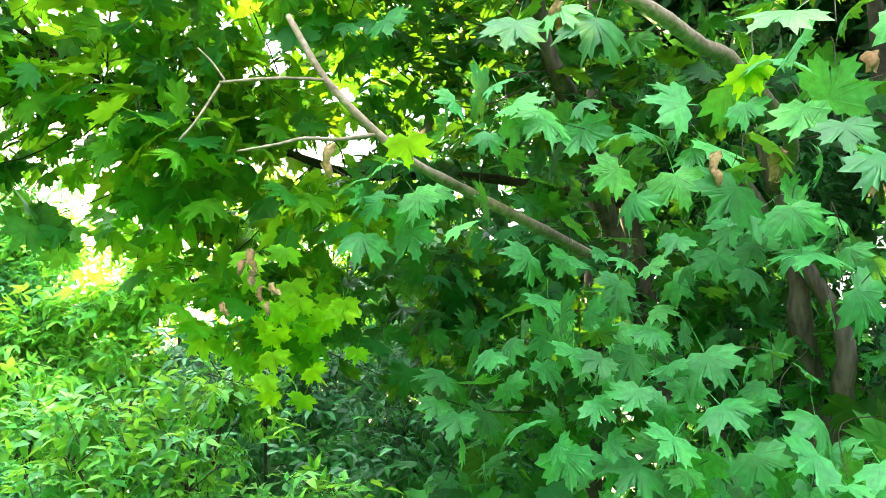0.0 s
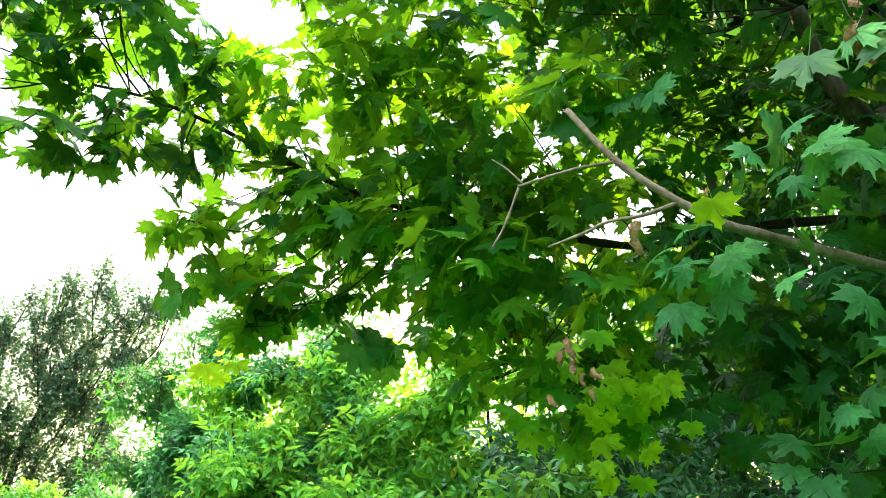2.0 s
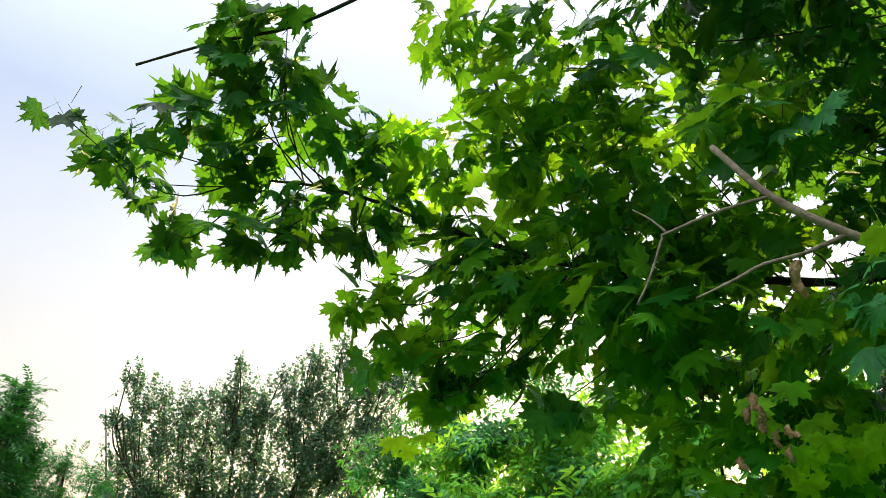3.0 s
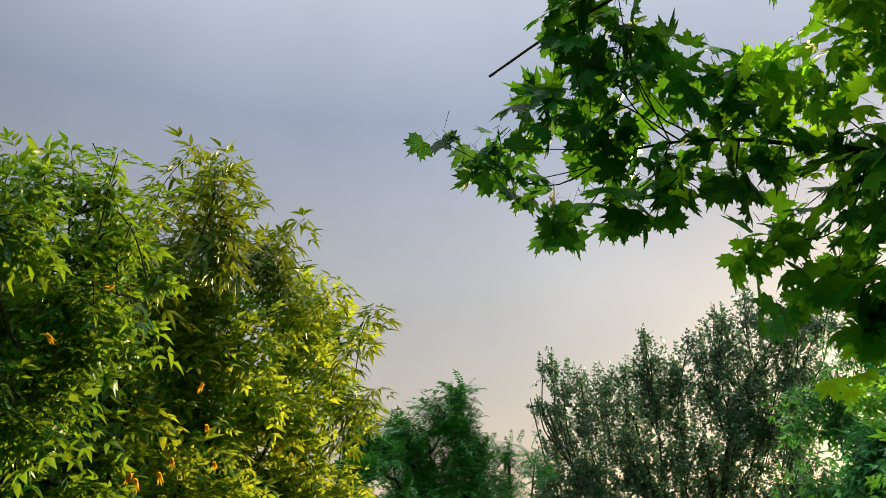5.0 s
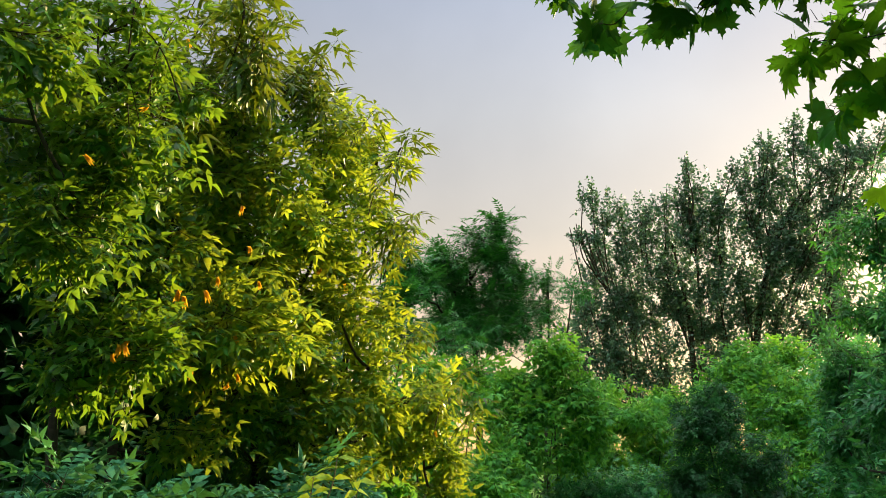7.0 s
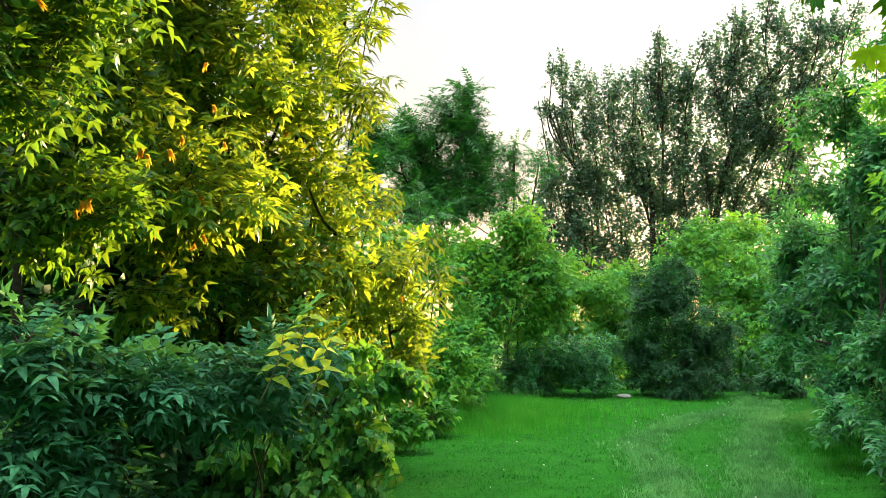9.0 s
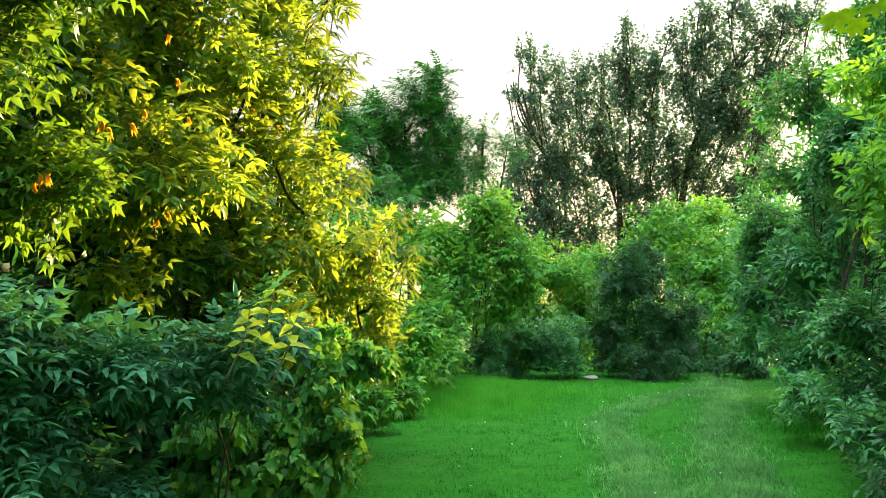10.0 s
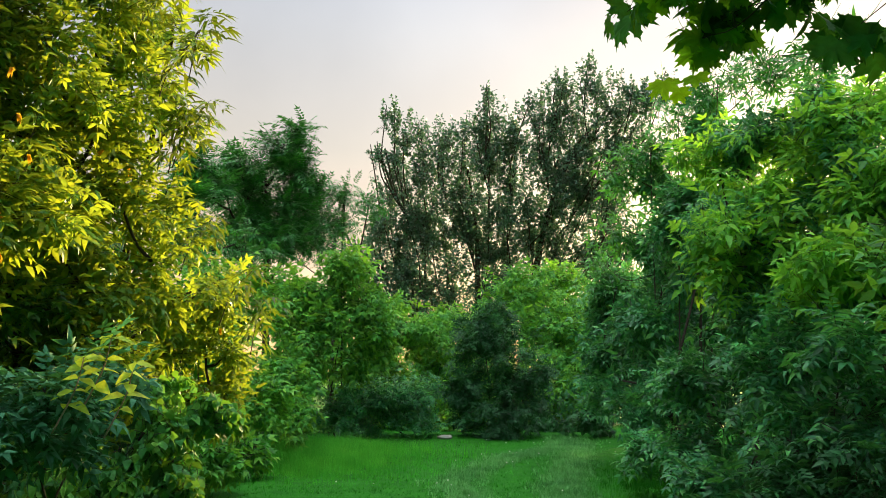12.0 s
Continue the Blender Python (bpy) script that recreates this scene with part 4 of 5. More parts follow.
BOX_ELDER, BOX_ELDER_LITE = box_elder_leaves(), box_elder_leaves(True)
SAPLING, SAPLING_LITE = sapling_leaves(), sapling_leaves(True)
SLENDER, SLENDER_LITE = [[compound(2, 0.62, 0.115, s, 0.75, 0.2, lite=k) for s in (0.5, 0.8)] + [compound(3, 0.55, 0.11, 0.7, 0.85, 0.2, lite=k), compound(1, 0.7, 0.12, 0.6, 0.7, 0.25, lite=k)] for k in (False, True)]
FAR_ELDER = [compound(2, 0.5, 0.24, s, 1.0, far=True) for s in (0.2, 0.5, 0.8)]
FAR_SUMAC = [compound(4, 0.34, 0.2, s, 1.2, 0.15, far=True) for s in (0.2, 0.45)]
SUMAC_LEAF, SUMAC_LITE = [[compound(4, 0.34, 0.2, s, 1.2, 0.15, lite=k) for s in (0.15, 0.35, 0.6)] for k in (False, True)]
HEART = [simple_leaf(w, s) for w, s in ((0.4, 0.1), (0.44, 0.4), (0.38, 0.25))]
ELM_SPRAY = [compound(7, 0.22, 0.17, s, 1.2, 0.1, far=True) for s in (0.2, 0.45)]
TINY = [tiny_leaf(w) for w in (0.4, 0.46)]


# ---------------------------------------------------------------- trees and bushes
def nearest_on(stems, p):
    best = None
    for s in stems:
        d = np.linalg.norm(s - p, axis=1) + 0.6 * np.maximum(0, s[:, 2] - p[2])
        k = d.argmin()
        if best is None or d[k] < best[0]:
            best = (d[k], s[k])
    return best[1]


def crown(lobes, density, per_twig, size, droop, lift, outward, twig, deep=1.0, jitter=0.6, shell=0.5, low=0.05, spread=0.8, face=0.45, clump=1, inner=0.4, tight=0.45):
    """Leaf places in the lobes: twigs run outwards from inside each lobe and carry leaves along them."""
    A, Bq, pos, axis, normal = [], [], [], [], []
    for left, up, far, rw, rh in lobes:
        c = bearing(left, up, far)
        n = max(2, int(density * math.pi * rw * rh / per_twig))
        u = unit(rng.normal(size=(n, 3)))
        rad = rng.random((n, 1))**shell
        half = np.array((rw, max(rw, 0.6 * rh) * deep, rh))
        a = radians(left)
        turn = np.array([[math.cos(a), math.sin(a), 0], [-math.sin(a), math.cos(a), 0], [0, 0, 1]])
        if clump > 1 and rw > 0.2:
            core = unit(rng.normal(size=(clump, 3))) * rng.uniform(0.45, 0.75, (clump, 1))
            filling = rng.random((n, 1)) < inner
            pad = u * rad * tight * (1, 1, 0.5)
            pad[:, 2] -= 0.55 * (pad[:, 0]**2 + pad[:, 1]**2) / tight
            tip = c + (np.where(filling, u * rad * 0.95, core[rng.integers(0, clump, n)] + pad) * half) @ turn
        else:
            tip = c + (u * rad * half) @ turn
        tip[:, 2] = np.maximum(tip[:, 2], low)
        away = unit(tip - c)
        d = unit(away * 0.8 + np.array((0, 0, lift)) + rng.normal(size=(n, 3)) * 0.35)
        start = tip - d * twig * rng.uniform(0.6, 1.2, (n, 1))
        start[:, 2] = np.maximum(start[:, 2], low)
        A.append(start)
        Bq.append(tip)
        across = unit(np.cross(d, rng.normal(size=(n, 3)) * 0.5 + (0, 0, 1)))
        over = np.cross(d, across)
        nodes = max(1, per_twig // 2)
        for k in range(per_twig):
            # one leaf ends the twig, the others stand in crossed pairs along it
            node = (k - 1) // 2
            s = np.ones((n, 1)) if k == 0 else 1 - 0.85 * (node + rng.uniform(0.1, 0.8, (n, 1))) / nodes
            p = start + (tip - start) * s
            sidew = (1 if k % 2 else -1) * (across if node % 2 == 0 else over * 0.8)
            ax = unit(d * (0.9 if k == 0 else 0.45) + (rng.normal(size=(n, 3)) * 0.2 if k == 0 else sidew * spread + rng.normal(size=(n, 3)) * 0.22)
                      + np.array((0, 0, -droop)) + np.asarray(outward) * 0.25)
            nm = np.array((0, 0, 1 - face)) + np.asarray(outward) * face + rng.normal(size=(n, 3)) * jitter
            pos.append(p)
            axis.append(ax)
            normal.append(nm)
    pos, axis, normal = map(np.concatenate, (pos, axis, normal))
    s = size * rng.uniform(0.65, 1.2, len(pos))
    return np.concatenate(A), np.concatenate(Bq), pos, axis, normal, s


def woody(name, label, category, stems, lobes, leaves, mat, bark, density, per_twig, size, twig, group="", droop=0.4, lift=0.3,
          outward=(0, -0.7, 0), stem_r=(0.06, 0.02), twig_r=0.004, deep=1.0, jitter=0.6, shell=0.5, limb_r=(0.02, 0.006), rise=0.3, clump=8, face=0.45, inner=0.4, tight=0.45, single=0):
    """A tree or bush: stems, a limb into every lobe, fine twigs and foliage."""
    root = thing(name, tuple(stems[0][0]), label, category, group)
    paths = []
    for s in stems:
        p = smooth_path(s, 6)
        paths.append(p)
        part("trunk", tube(s, *stem_r, 8, 6, 0.03), bark, root, smooth=True)
    centres = [bearing(*r[:3]) for r in lobes]
    reach = lambda c: min(np.linalg.norm(p - c, axis=1).min() for p in paths[:len(stems)])
    for c in sorted(centres, key=reach):
        a = nearest_on(paths, c - (0, 0, rise))
        if np.linalg.norm(c - a) < 0.05 or c[2] < 1.2:
            continue
        mid = (a + c) / 2 + (0, 0, -0.12 * np.linalg.norm(c - a)) + rng.normal(size=3) * 0.05 * np.linalg.norm(c - a)
        bend = [a, mid, c, c + (c - mid) * 0.15]
        paths.append(smooth_path(bend, 4)[4:])
        part("limb", tube(bend, *limb_r, 5, 4, 0.05), bark, root, smooth=True)
    A, Bq, pos, axis, normal, s = crown(lobes, density, per_twig, size, droop, lift, outward, twig, deep, jitter, shell, clump=clump, face=face, inner=inner, tight=tight)
    part("brushwood", rods(A, Bq, twig_r, twig_r * 0.5), bark, root, kind="stuff")
    order = np.argsort(np.linalg.norm(pos - EYE, axis=1))
    rest = order[single:]
    simpler = {id(BOX_ELDER): BOX_ELDER_LITE, id(SAPLING): SAPLING_LITE, id(SLENDER): SLENDER_LITE, id(SUMAC_LEAF): SUMAC_LITE}.get(id(leaves), leaves)
    part("foliage", placed(simpler, pos[rest], axis[rest], normal[rest], s[rest]), mat, root, kind="stuff")
    if single:
        pick = order[:single]
        single_leaves(leaves, mat, root, pos[pick], axis[pick], normal[pick], s[pick])
    return root


def single_leaves(templates, mat, owner, pos, axis, normal, size):
    """The nearest leaves, each a piece of its own."""
    meshes = [mesh_of("leaf", v, t, mat) for v, t in templates]
    axis = unit(axis)
    normal = unit(normal - (normal * axis).sum(-1, keepdims=True) * axis)
    side = np.cross(axis, normal)
    for k in range(len(pos)):
        ob = new("leaf", meshes[k % len(meshes)])
        ob.parent = owner
        ob.matrix_parent_inverse = owner.matrix_world.inverted()
        m = Matrix(np.stack([side[k], axis[k], normal[k]], 1).tolist()).to_4x4()
        ob.matrix_basis = Matrix.Translation(pos[k].tolist()) @ m @ Matrix.Scale(float(size[k]), 4)


def long_shoots(rows, owner, leaves, mat, bark, length, size, lean, rise=0.9, pairs=6):
    """Long shoots that stand out of a crown: a bending stem, crossed pairs of hanging leaves and a tuft at the tip."""
    for row in rows:
        tip = bearing(*row)
        side = np.array((*rng.normal(size=2) * 0.22, 0)) + np.asarray(lean) * rng.uniform(0.5, 1.2)
        foot = tip - (side * length + (0, 0, length * rise))
        mid = (foot + tip) / 2 - side * length * 0.15 + (0, 0, 0.05)
        path = smooth_path([foot, mid, tip], 6)
        stem = part("shoot", tube([foot, mid, tip], 0.006, 0.002, 5, 5), bark, owner, smooth=True)
        pos, axis, normal = [], [], []
        for k in range(pairs):
            q = path[len(path) - 1 - int(k * 0.75 * len(path) / pairs)]
            turn = k * 1.57 + rng.uniform(-0.4, 0.4)
            for half in range(2 + 2 * (k == 0)):
                a = turn + (math.pi if k else math.pi / 2) * half
                out = np.array((math.cos(a), math.sin(a), 0))
                pos.append(q)
                axis.append(out * 0.8 + (0, 0, rng.uniform(-0.6, 0.35)) + rng.normal(size=3) * 0.1)
                normal.append(np.array((0, 0, 1.0)) + rng.normal(size=3) * 0.2)
        size_of = size * rng.uniform(0.7, 1.1, len(pos))
        part("spray", placed(leaves, *map(np.array, (pos, axis, normal)), size_of), mat, stem, kind="stuff")


def ground_at(left, far, z=0.0):
    a = radians(left)
    return np.array((-math.sin(a) * far, math.cos(a) * far, z))


def stems_for(lobes, count, spread=0.25, back=0.0):
    """Stems that rise from the ground under the middle of the lobes towards the highest of them."""
    c = np.array([bearing(*r[:3]) for r in lobes])
    foot = c.mean(0) * (1, 1, 0)
    order = np.argsort(-c[:, 2])[:count]
    out = []
    for k in order:
        top = c[k]
        f = (foot * 0.3 + top * 0.7) * (1, 1, 0) + (*rng.normal(size=2) * spread, -0.05)
        f += unit(f * (1, 1, 0)) * back
        out.append(np.array([f, f + (top - f) * 0.33 + (*rng.normal(size=2) * 0.1, 0.1), f + (top - f) * 0.7, top]))
    return out


# ---------------------------------------------------------------- ground
def terrain():
    me = bpy.data.meshes.new("ground")
    bm = bmesh.new()
    radii = [0.0] + [1.0 + 0.7 * i for i in range(40)] + [30 + 8 * i * (1 + 0.2 * i) for i in range(1, 40)]
    rings = []
    for r in radii:
        if r == 0:
            rings.append([bm.verts.new((0, 0, 0))])
            continue
        row = []
        for k in range(96):
            a = k * 2 * math.pi / 96
            x, y = r * math.sin(a), r * math.cos(a)
            z = 0.05 * noise.noise((x * 0.35, y * 0.35, 0.0)) + 0.012 * noise.noise((x * 2.1, y * 2.1, 3.0))
            row.append(bm.verts.new((x, y, z)))
        rings.append(row)
    for k in range(96):
        bm.faces.new((rings[0][0], rings[1][(k + 1) % 96], rings[1][k]))
    for a, b in zip(rings[1:], rings[2:]):
        for k in range(96):
            bm.faces.new((a[k], a[(k + 1) % 96], b[(k + 1) % 96], b[k]))
    for f in bm.faces:
        f.smooth = True
        if f.normal.z < 0:
            f.normal_flip()
    bm.to_mesh(me)
    bm.free()
    me.materials.append(soil_mat)
    return tagged(new("ground", me), "mown green turf of a clearing between trees", "ground", kind="structure")


def ground_z(x, y):
    return np.array([0.05 * noise.noise((a * 0.35, b * 0.35, 0.0)) + 0.012 * noise.noise((a * 2.1, b * 2.1, 3.0)) for a, b in zip(x, y)])


def blade_tuft(count, width, sag, foot=0.25):
    pieces = []
    for k in range(count):
        a = rng.uniform(0, 6.28)
        d = np.array((math.cos(a), math.sin(a), 0))
        s = np.array((-d[1], d[0], 0)) * width
        b = d * rng.uniform(0.0, foot) + np.array((*rng.normal(size=2) * foot * 0.6, 0))
        h = rng.uniform(0.6, 1.0)
        v = np.array([b - s, b + s, b + d * 0.12 * sag + (0, 0, h * 0.6), b + d * 0.45 * sag + (0, 0, h)])
        v = np.insert(v, 2, v[2] + s * 0.7, axis=0)
        pieces.append((v, np.array([(0, 1, 2), (0, 2, 3), (3, 2, 4)])))
    return join(pieces)


def grass(name, label, n, left, far, height, width, sag, blades, ragged=False, mat=grass_mat, foot=0.25):
    a = np.radians(rng.uniform(min(left), max(left), n))
    lo, hi = far
    d = lo + (hi - lo) * rng.random(n)**1.25
    if ragged:
        a = np.radians(sum(left) / 2 + rng.normal(size=n) * abs(left[0] - left[1]) / 3.2)
        d = (lo + hi) / 2 + rng.normal(size=n) * (hi - lo) / 3.2
    x, y = -np.sin(a) * d, np.cos(a) * d
    patch = np.array([noise.noise((p * 0.7, q * 0.7, 9.0)) for p, q in zip(x, y)])
    pos = np.stack([x, y, ground_z(x, y) - 0.005], 1)
    th = rng.uniform(0, 6.28, n)
    axis = np.stack([np.cos(th), np.sin(th), 0 * th], 1)
    up = np.stack([rng.normal(size=n) * 0.15, rng.normal(size=n) * 0.15, np.ones(n)], 1)
    size = height * rng.uniform(0.5, 1.2, n) * (1 + 0.6 * patch)
    if ragged:
        size *= np.exp(-0.35 * ((d - (lo + hi) / 2) * 3.2 / (hi - lo))**2)
    root = new(name, mesh_of(name, *placed([blade_tuft(blades, width, sag, foot) for _ in range(9)], pos, axis, up, size), mat))
    return tagged(root, label, "grass", kind="stuff")


terrain()
grass("lawn_grass", "short bright green mown grass on the clearing", 15000, (18, -19), (5.8, 24), 0.04, 0.09, 1.6, 6, foot=1.8)
grass("tall_grass", "tall soft grass along the edge of the bushes", 7000, (14, 3), (12.5, 19), 0.32, 0.016, 0.8, 6, True, tall_mat)
grass("rough_grass", "rough grass tufts at the feet of the bushes", 1500, (-11, -16), (8, 17), 0.12, 0.025, 1.0, 6, True)

def strewn(rows, n, wide):
    """Places on the ground along a line, dense in its middle."""
    p = smooth_path(line(rows), 8)
    k = rng.uniform(0, len(p) - 1.001, n)
    i = k.astype(int)
    q = p[i] + (p[i + 1] - p[i]) * (k - i)[:, None]
    x, y = q[:, 0] + rng.normal(size=n) * wide, q[:, 1] + rng.normal(size=n) * wide
    return np.stack([x, y, ground_z(x, y)], 1)


for rows in (TRACK, RUT):
    at = strewn(rows, 3900, 0.19)
    th = rng.uniform(0, 6.28, len(at))
    up = np.stack([rng.normal(size=len(at)) * 0.25, rng.normal(size=len(at)) * 0.25, np.ones(len(at))], 1)
    tagged(new("worn_grass", mesh_of("worn_grass", *placed([blade_tuft(5, 0.09, 1.6) for _ in range(4)], at, np.stack([np.cos(th), np.sin(th), 0 * th], 1), up,
                                                        0.085 * rng.uniform(0.5, 1.2, len(at))), worn_mat)), "paler flattened grass of a wheel track", "grass", kind="stuff")


def clover_head():
    bm = bmesh.new()
    bmesh.ops.create_icosphere(bm, subdivisions=1, radius=1.0)
    v = np.array([tuple(p.co * (1 + 0.3 * noise.noise(p.co * 3))) for p in bm.verts]) * (1, 1, 0.8)
    t = np.array([[p.index for p in f.verts] for f in bm.faces])
    bm.free()
    return v, t


at = strewn(TRACK, 46, 1.1) + (0, 0, 0.05)
up = np.tile((0.0, 0.0, 1.0), (len(at), 1))
tagged(new("clover_flowers", mesh_of("clover_flowers", *placed([clover_head()], at, np.tile((1.0, 0, 0), (len(at), 1)), up, rng.uniform(0.007, 0.014, len(at))), clover_mat)),
       "small white clover heads dotted in the grass", "flower", kind="stuff")

# ---------------------------------------------------------------- maple beside the camera
maple_foot = ground_at(-77, 3.0, -0.05)
maple = thing("maple_tree", tuple(maple_foot), "many-stemmed young maple with broad lobed green leaves", "tree")


def from_foot(rows, bow=0.0):
    p = line(rows)
    if p[0][2] > p[-1][2]:
        p = p[::-1]
    return np.concatenate([[maple_foot], [maple_foot * (0.5, 0.5, 0) + p[0] * (0.5, 0.5, 0.45)], p])


maple_paths = []
for rows, r0, r1 in ((TRUNK, 0.06, 0.025), (TRUNK2, 0.055, 0.02), (LIMB2, 0.055, 0.022), (LIMB3, 0.045, 0.02), (FORK, 0.04, 0.02)):
    p = from_foot(rows)
    maple_paths.append(smooth_path(p, 6))
    part("trunk", tube(p, r0, r1, 10, 6, 0.03), bark_mat, maple, smooth=True)
for rows, r0, r1, mat in ((BOUGH[::-1], 0.018, 0.004, dark_bark_mat), (LIMB1[::-1], 0.02, 0.013, pale_bark_mat), (TWIG[::-1], 0.014, 0.006, pale_bark_mat),
                          (STICK[::-1], 0.009, 0.004, dark_bark_mat)):
    p = line(rows)
    away = unit(p[0] - EYE)
    start = nearest_on(maple_paths, p[0] + away * 0.7 - (0, 0, 0.2))
    p = np.concatenate([[start], p])
    if rows[0] not in (STICK[-1], TWIG[-1]):
        maple_paths.append(smooth_path(p, 6))
    branch = part("branch", tube(p, r0, r1, 9, 6, 0.05), mat, maple, smooth=True)
    if rows[0] == TWIG[-1]:
        bare_branch = branch
for rows, r0, r1 in ((TW1, 0.0038, 0.0022), (TW2, 0.0042, 0.0022), (TW3, 0.0025, 0.0014)):
    part("dead_twig", tube(line(rows), r0, r1, 6, 4, 0.08), pale_bark_mat, bare_branch, "bare grey twig", smooth=True)

for left, up, far, rw, rh in TIP + MAPLEK + MAPLEL + MAPLEA + MAPLEB + MAPLEG + MAPLEF + [r for r in MAPLEH if r[1] < 50]:
    c = bearing(left, up, far)
    inward = unit((maple_foot - c) * (1, 1, 0))
    a = nearest_on(maple_paths, c + inward * 0.3 + rng.normal(size=3) * 0.06)
    mid = (a + c) / 2 + (0, 0, -0.1 * np.linalg.norm(c - a)) + rng.normal(size=3) * 0.06
    part("limb", tube([a, mid, c], 0.003, 0.0014, 5, 5, 0.06), dark_bark_mat, maple, smooth=True)
for left, up, far, rw, rh in MAPLEC + MAPLED:
    c = bearing(left, up, far)
    back = unit(c - EYE)
    part("limb", tube([c + back * 0.55 + (0, 0, 0.1) + rng.normal(size=3) * 0.05, c + back * 0.25 + (0, 0, 0.09), c], 0.0016, 0.0009, 5, 4, 0.05), dark_bark_mat, maple, smooth=True)
toward_eye = -unit(ground_at(-58, 1.0))


def spaced(leaves, gap):
    """Keeps leaves apart, so that each one shows."""
    pos = leaves[2]
    cells = collections.defaultdict(list)
    keep = []
    for k in rng.permutation(len(pos)):
        p = pos[k]
        a, b, c = (p // gap).astype(int)
        around = [q for i in (-1, 0, 1) for j in (-1, 0, 1) for h in (-1, 0, 1) for q in cells.get((a + i, b + j, c + h), ())]
        if all(((q - p)**2).sum() > gap * gap for q in around):
            cells[a, b, c].append(p)
            keep.append(k)
    keep = np.array(keep)
    twig_tip = pos[keep]
    back = unit(twig_tip - EYE) * 0.07 + (0, 0, 0.02) + rng.normal(size=twig_tip.shape) * 0.03
    return (twig_tip + back, twig_tip + back * 0.4, *[q[keep] for q in leaves[2:]])


near_foliage = spaced(crown([(a, b, c, 1.35 * w, 1.35 * h) for a, b, c, w, h in MAPLEC + MAPLED], 1700, 1, 0.088, 0.9, 0.0, toward_eye, 0.12, deep=0.6, jitter=0.45, spread=0.6, face=0.42), 0.064)
bough_foliage = [spaced(crown(TIP + MAPLEK, 1300, 3, 0.106, 0.75, 0.0, unit(np.array((-0.2, -0.9, -0.2))), 0.09, jitter=0.55, spread=0.7, face=0.5), 0.043),
                 spaced(crown(MAPLEA + MAPLEB + MAPLEG + MAPLEL, 1150, 3, 0.096, 0.6, 0.0, toward_eye, 0.15, jitter=0.45, spread=0.8, face=0.24), 0.042)]
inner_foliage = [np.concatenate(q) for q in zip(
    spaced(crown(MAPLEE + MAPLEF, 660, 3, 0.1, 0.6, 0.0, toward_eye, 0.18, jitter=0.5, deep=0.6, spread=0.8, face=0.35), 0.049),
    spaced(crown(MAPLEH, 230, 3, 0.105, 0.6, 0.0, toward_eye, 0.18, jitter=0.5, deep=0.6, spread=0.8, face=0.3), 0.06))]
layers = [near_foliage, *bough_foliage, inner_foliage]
tip_foliage = bough_foliage.pop(0)
part("brushwood", rods(*[np.concatenate([f[i] for f in layers]) for i in (0, 1)], 0.0014, 0.0009), dark_bark_mat, maple, kind="stuff")
# the nearest leaves are pieces of their own, the rest are two growths: boughs coloured as backlit and an inner crown
# coloured darker
pos, axis, normal, size = near_foliage[2:]
single = np.argsort(np.linalg.norm(pos - EYE, axis=1))[:300]
rest = np.setdiff1d(np.arange(len(pos)), single)
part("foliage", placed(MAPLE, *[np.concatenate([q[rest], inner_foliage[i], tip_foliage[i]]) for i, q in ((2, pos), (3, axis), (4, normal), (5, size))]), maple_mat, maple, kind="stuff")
part("foliage", placed(MAPLE, *[np.concatenate([f[i] for f in bough_foliage]) for i in (2, 3, 4, 5)]), backlit_bough_mat, maple, "maple leaves, backlight put into a brighter colour", "stuff")
single_leaves(MAPLE_NEAR, maple_leaf_mat, maple, pos[single], axis[single], normal[single], size[single])


# ---------------------------------------------------------------- the tall box elder and the growth at its foot
ELDER_STEMS = [np.array([ground_at(26, 8.3, -0.05), bearing(26, 0, 8.2), bearing(27, 14, 8.0), bearing(28.2, 29, 7.4)]),
               np.array([ground_at(22, 9.0, -0.05), bearing(21, 2, 9.0), bearing(19.5, 12, 9.0), bearing(18.3, 21, 9.0)])]
NEAR_STEMS = [np.array([ground_at(38, 6.4, -0.05), bearing(38, 4, 6.3), bearing(39, 16, 6.0), bearing(40, 27, 5.6)]),
              np.array([ground_at(35, 6.6, -0.05), bearing(34.5, 4, 6.6), bearing(34.5, 16, 6.5), bearing(34.8, 28, 6.2)])]
# Lower lobes carry the sun in a gold leaf colour, upper ones a darkened olive.
sun_gold_lobes = [r for r in ELDER + ELDER_2 + ELDER_MID if r[1] < 24]
dim_olive_lobes = [r for r in ELDER + ELDER_2 + ELDER_MID if r[1] >= 24]
box_elder = woody("box_elder_tree", "leafy box elder, low sun put into its golden leaf colour", "tree", [ELDER_STEMS[1]], sun_gold_lobes, BOX_ELDER, ash_mat, dark_bark_mat,
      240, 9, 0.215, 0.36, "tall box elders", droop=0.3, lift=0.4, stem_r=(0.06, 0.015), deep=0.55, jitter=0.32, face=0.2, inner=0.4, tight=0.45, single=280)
woody("box_elder_tree", "tall olive-green box elder with drooping sprays, coloured dark as if backlit", "tree", [ELDER_STEMS[0]], dim_olive_lobes, SLENDER, olive_mat, dark_bark_mat,
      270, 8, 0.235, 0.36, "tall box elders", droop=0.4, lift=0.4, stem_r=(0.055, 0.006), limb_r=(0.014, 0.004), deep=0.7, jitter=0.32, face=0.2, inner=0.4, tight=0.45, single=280)
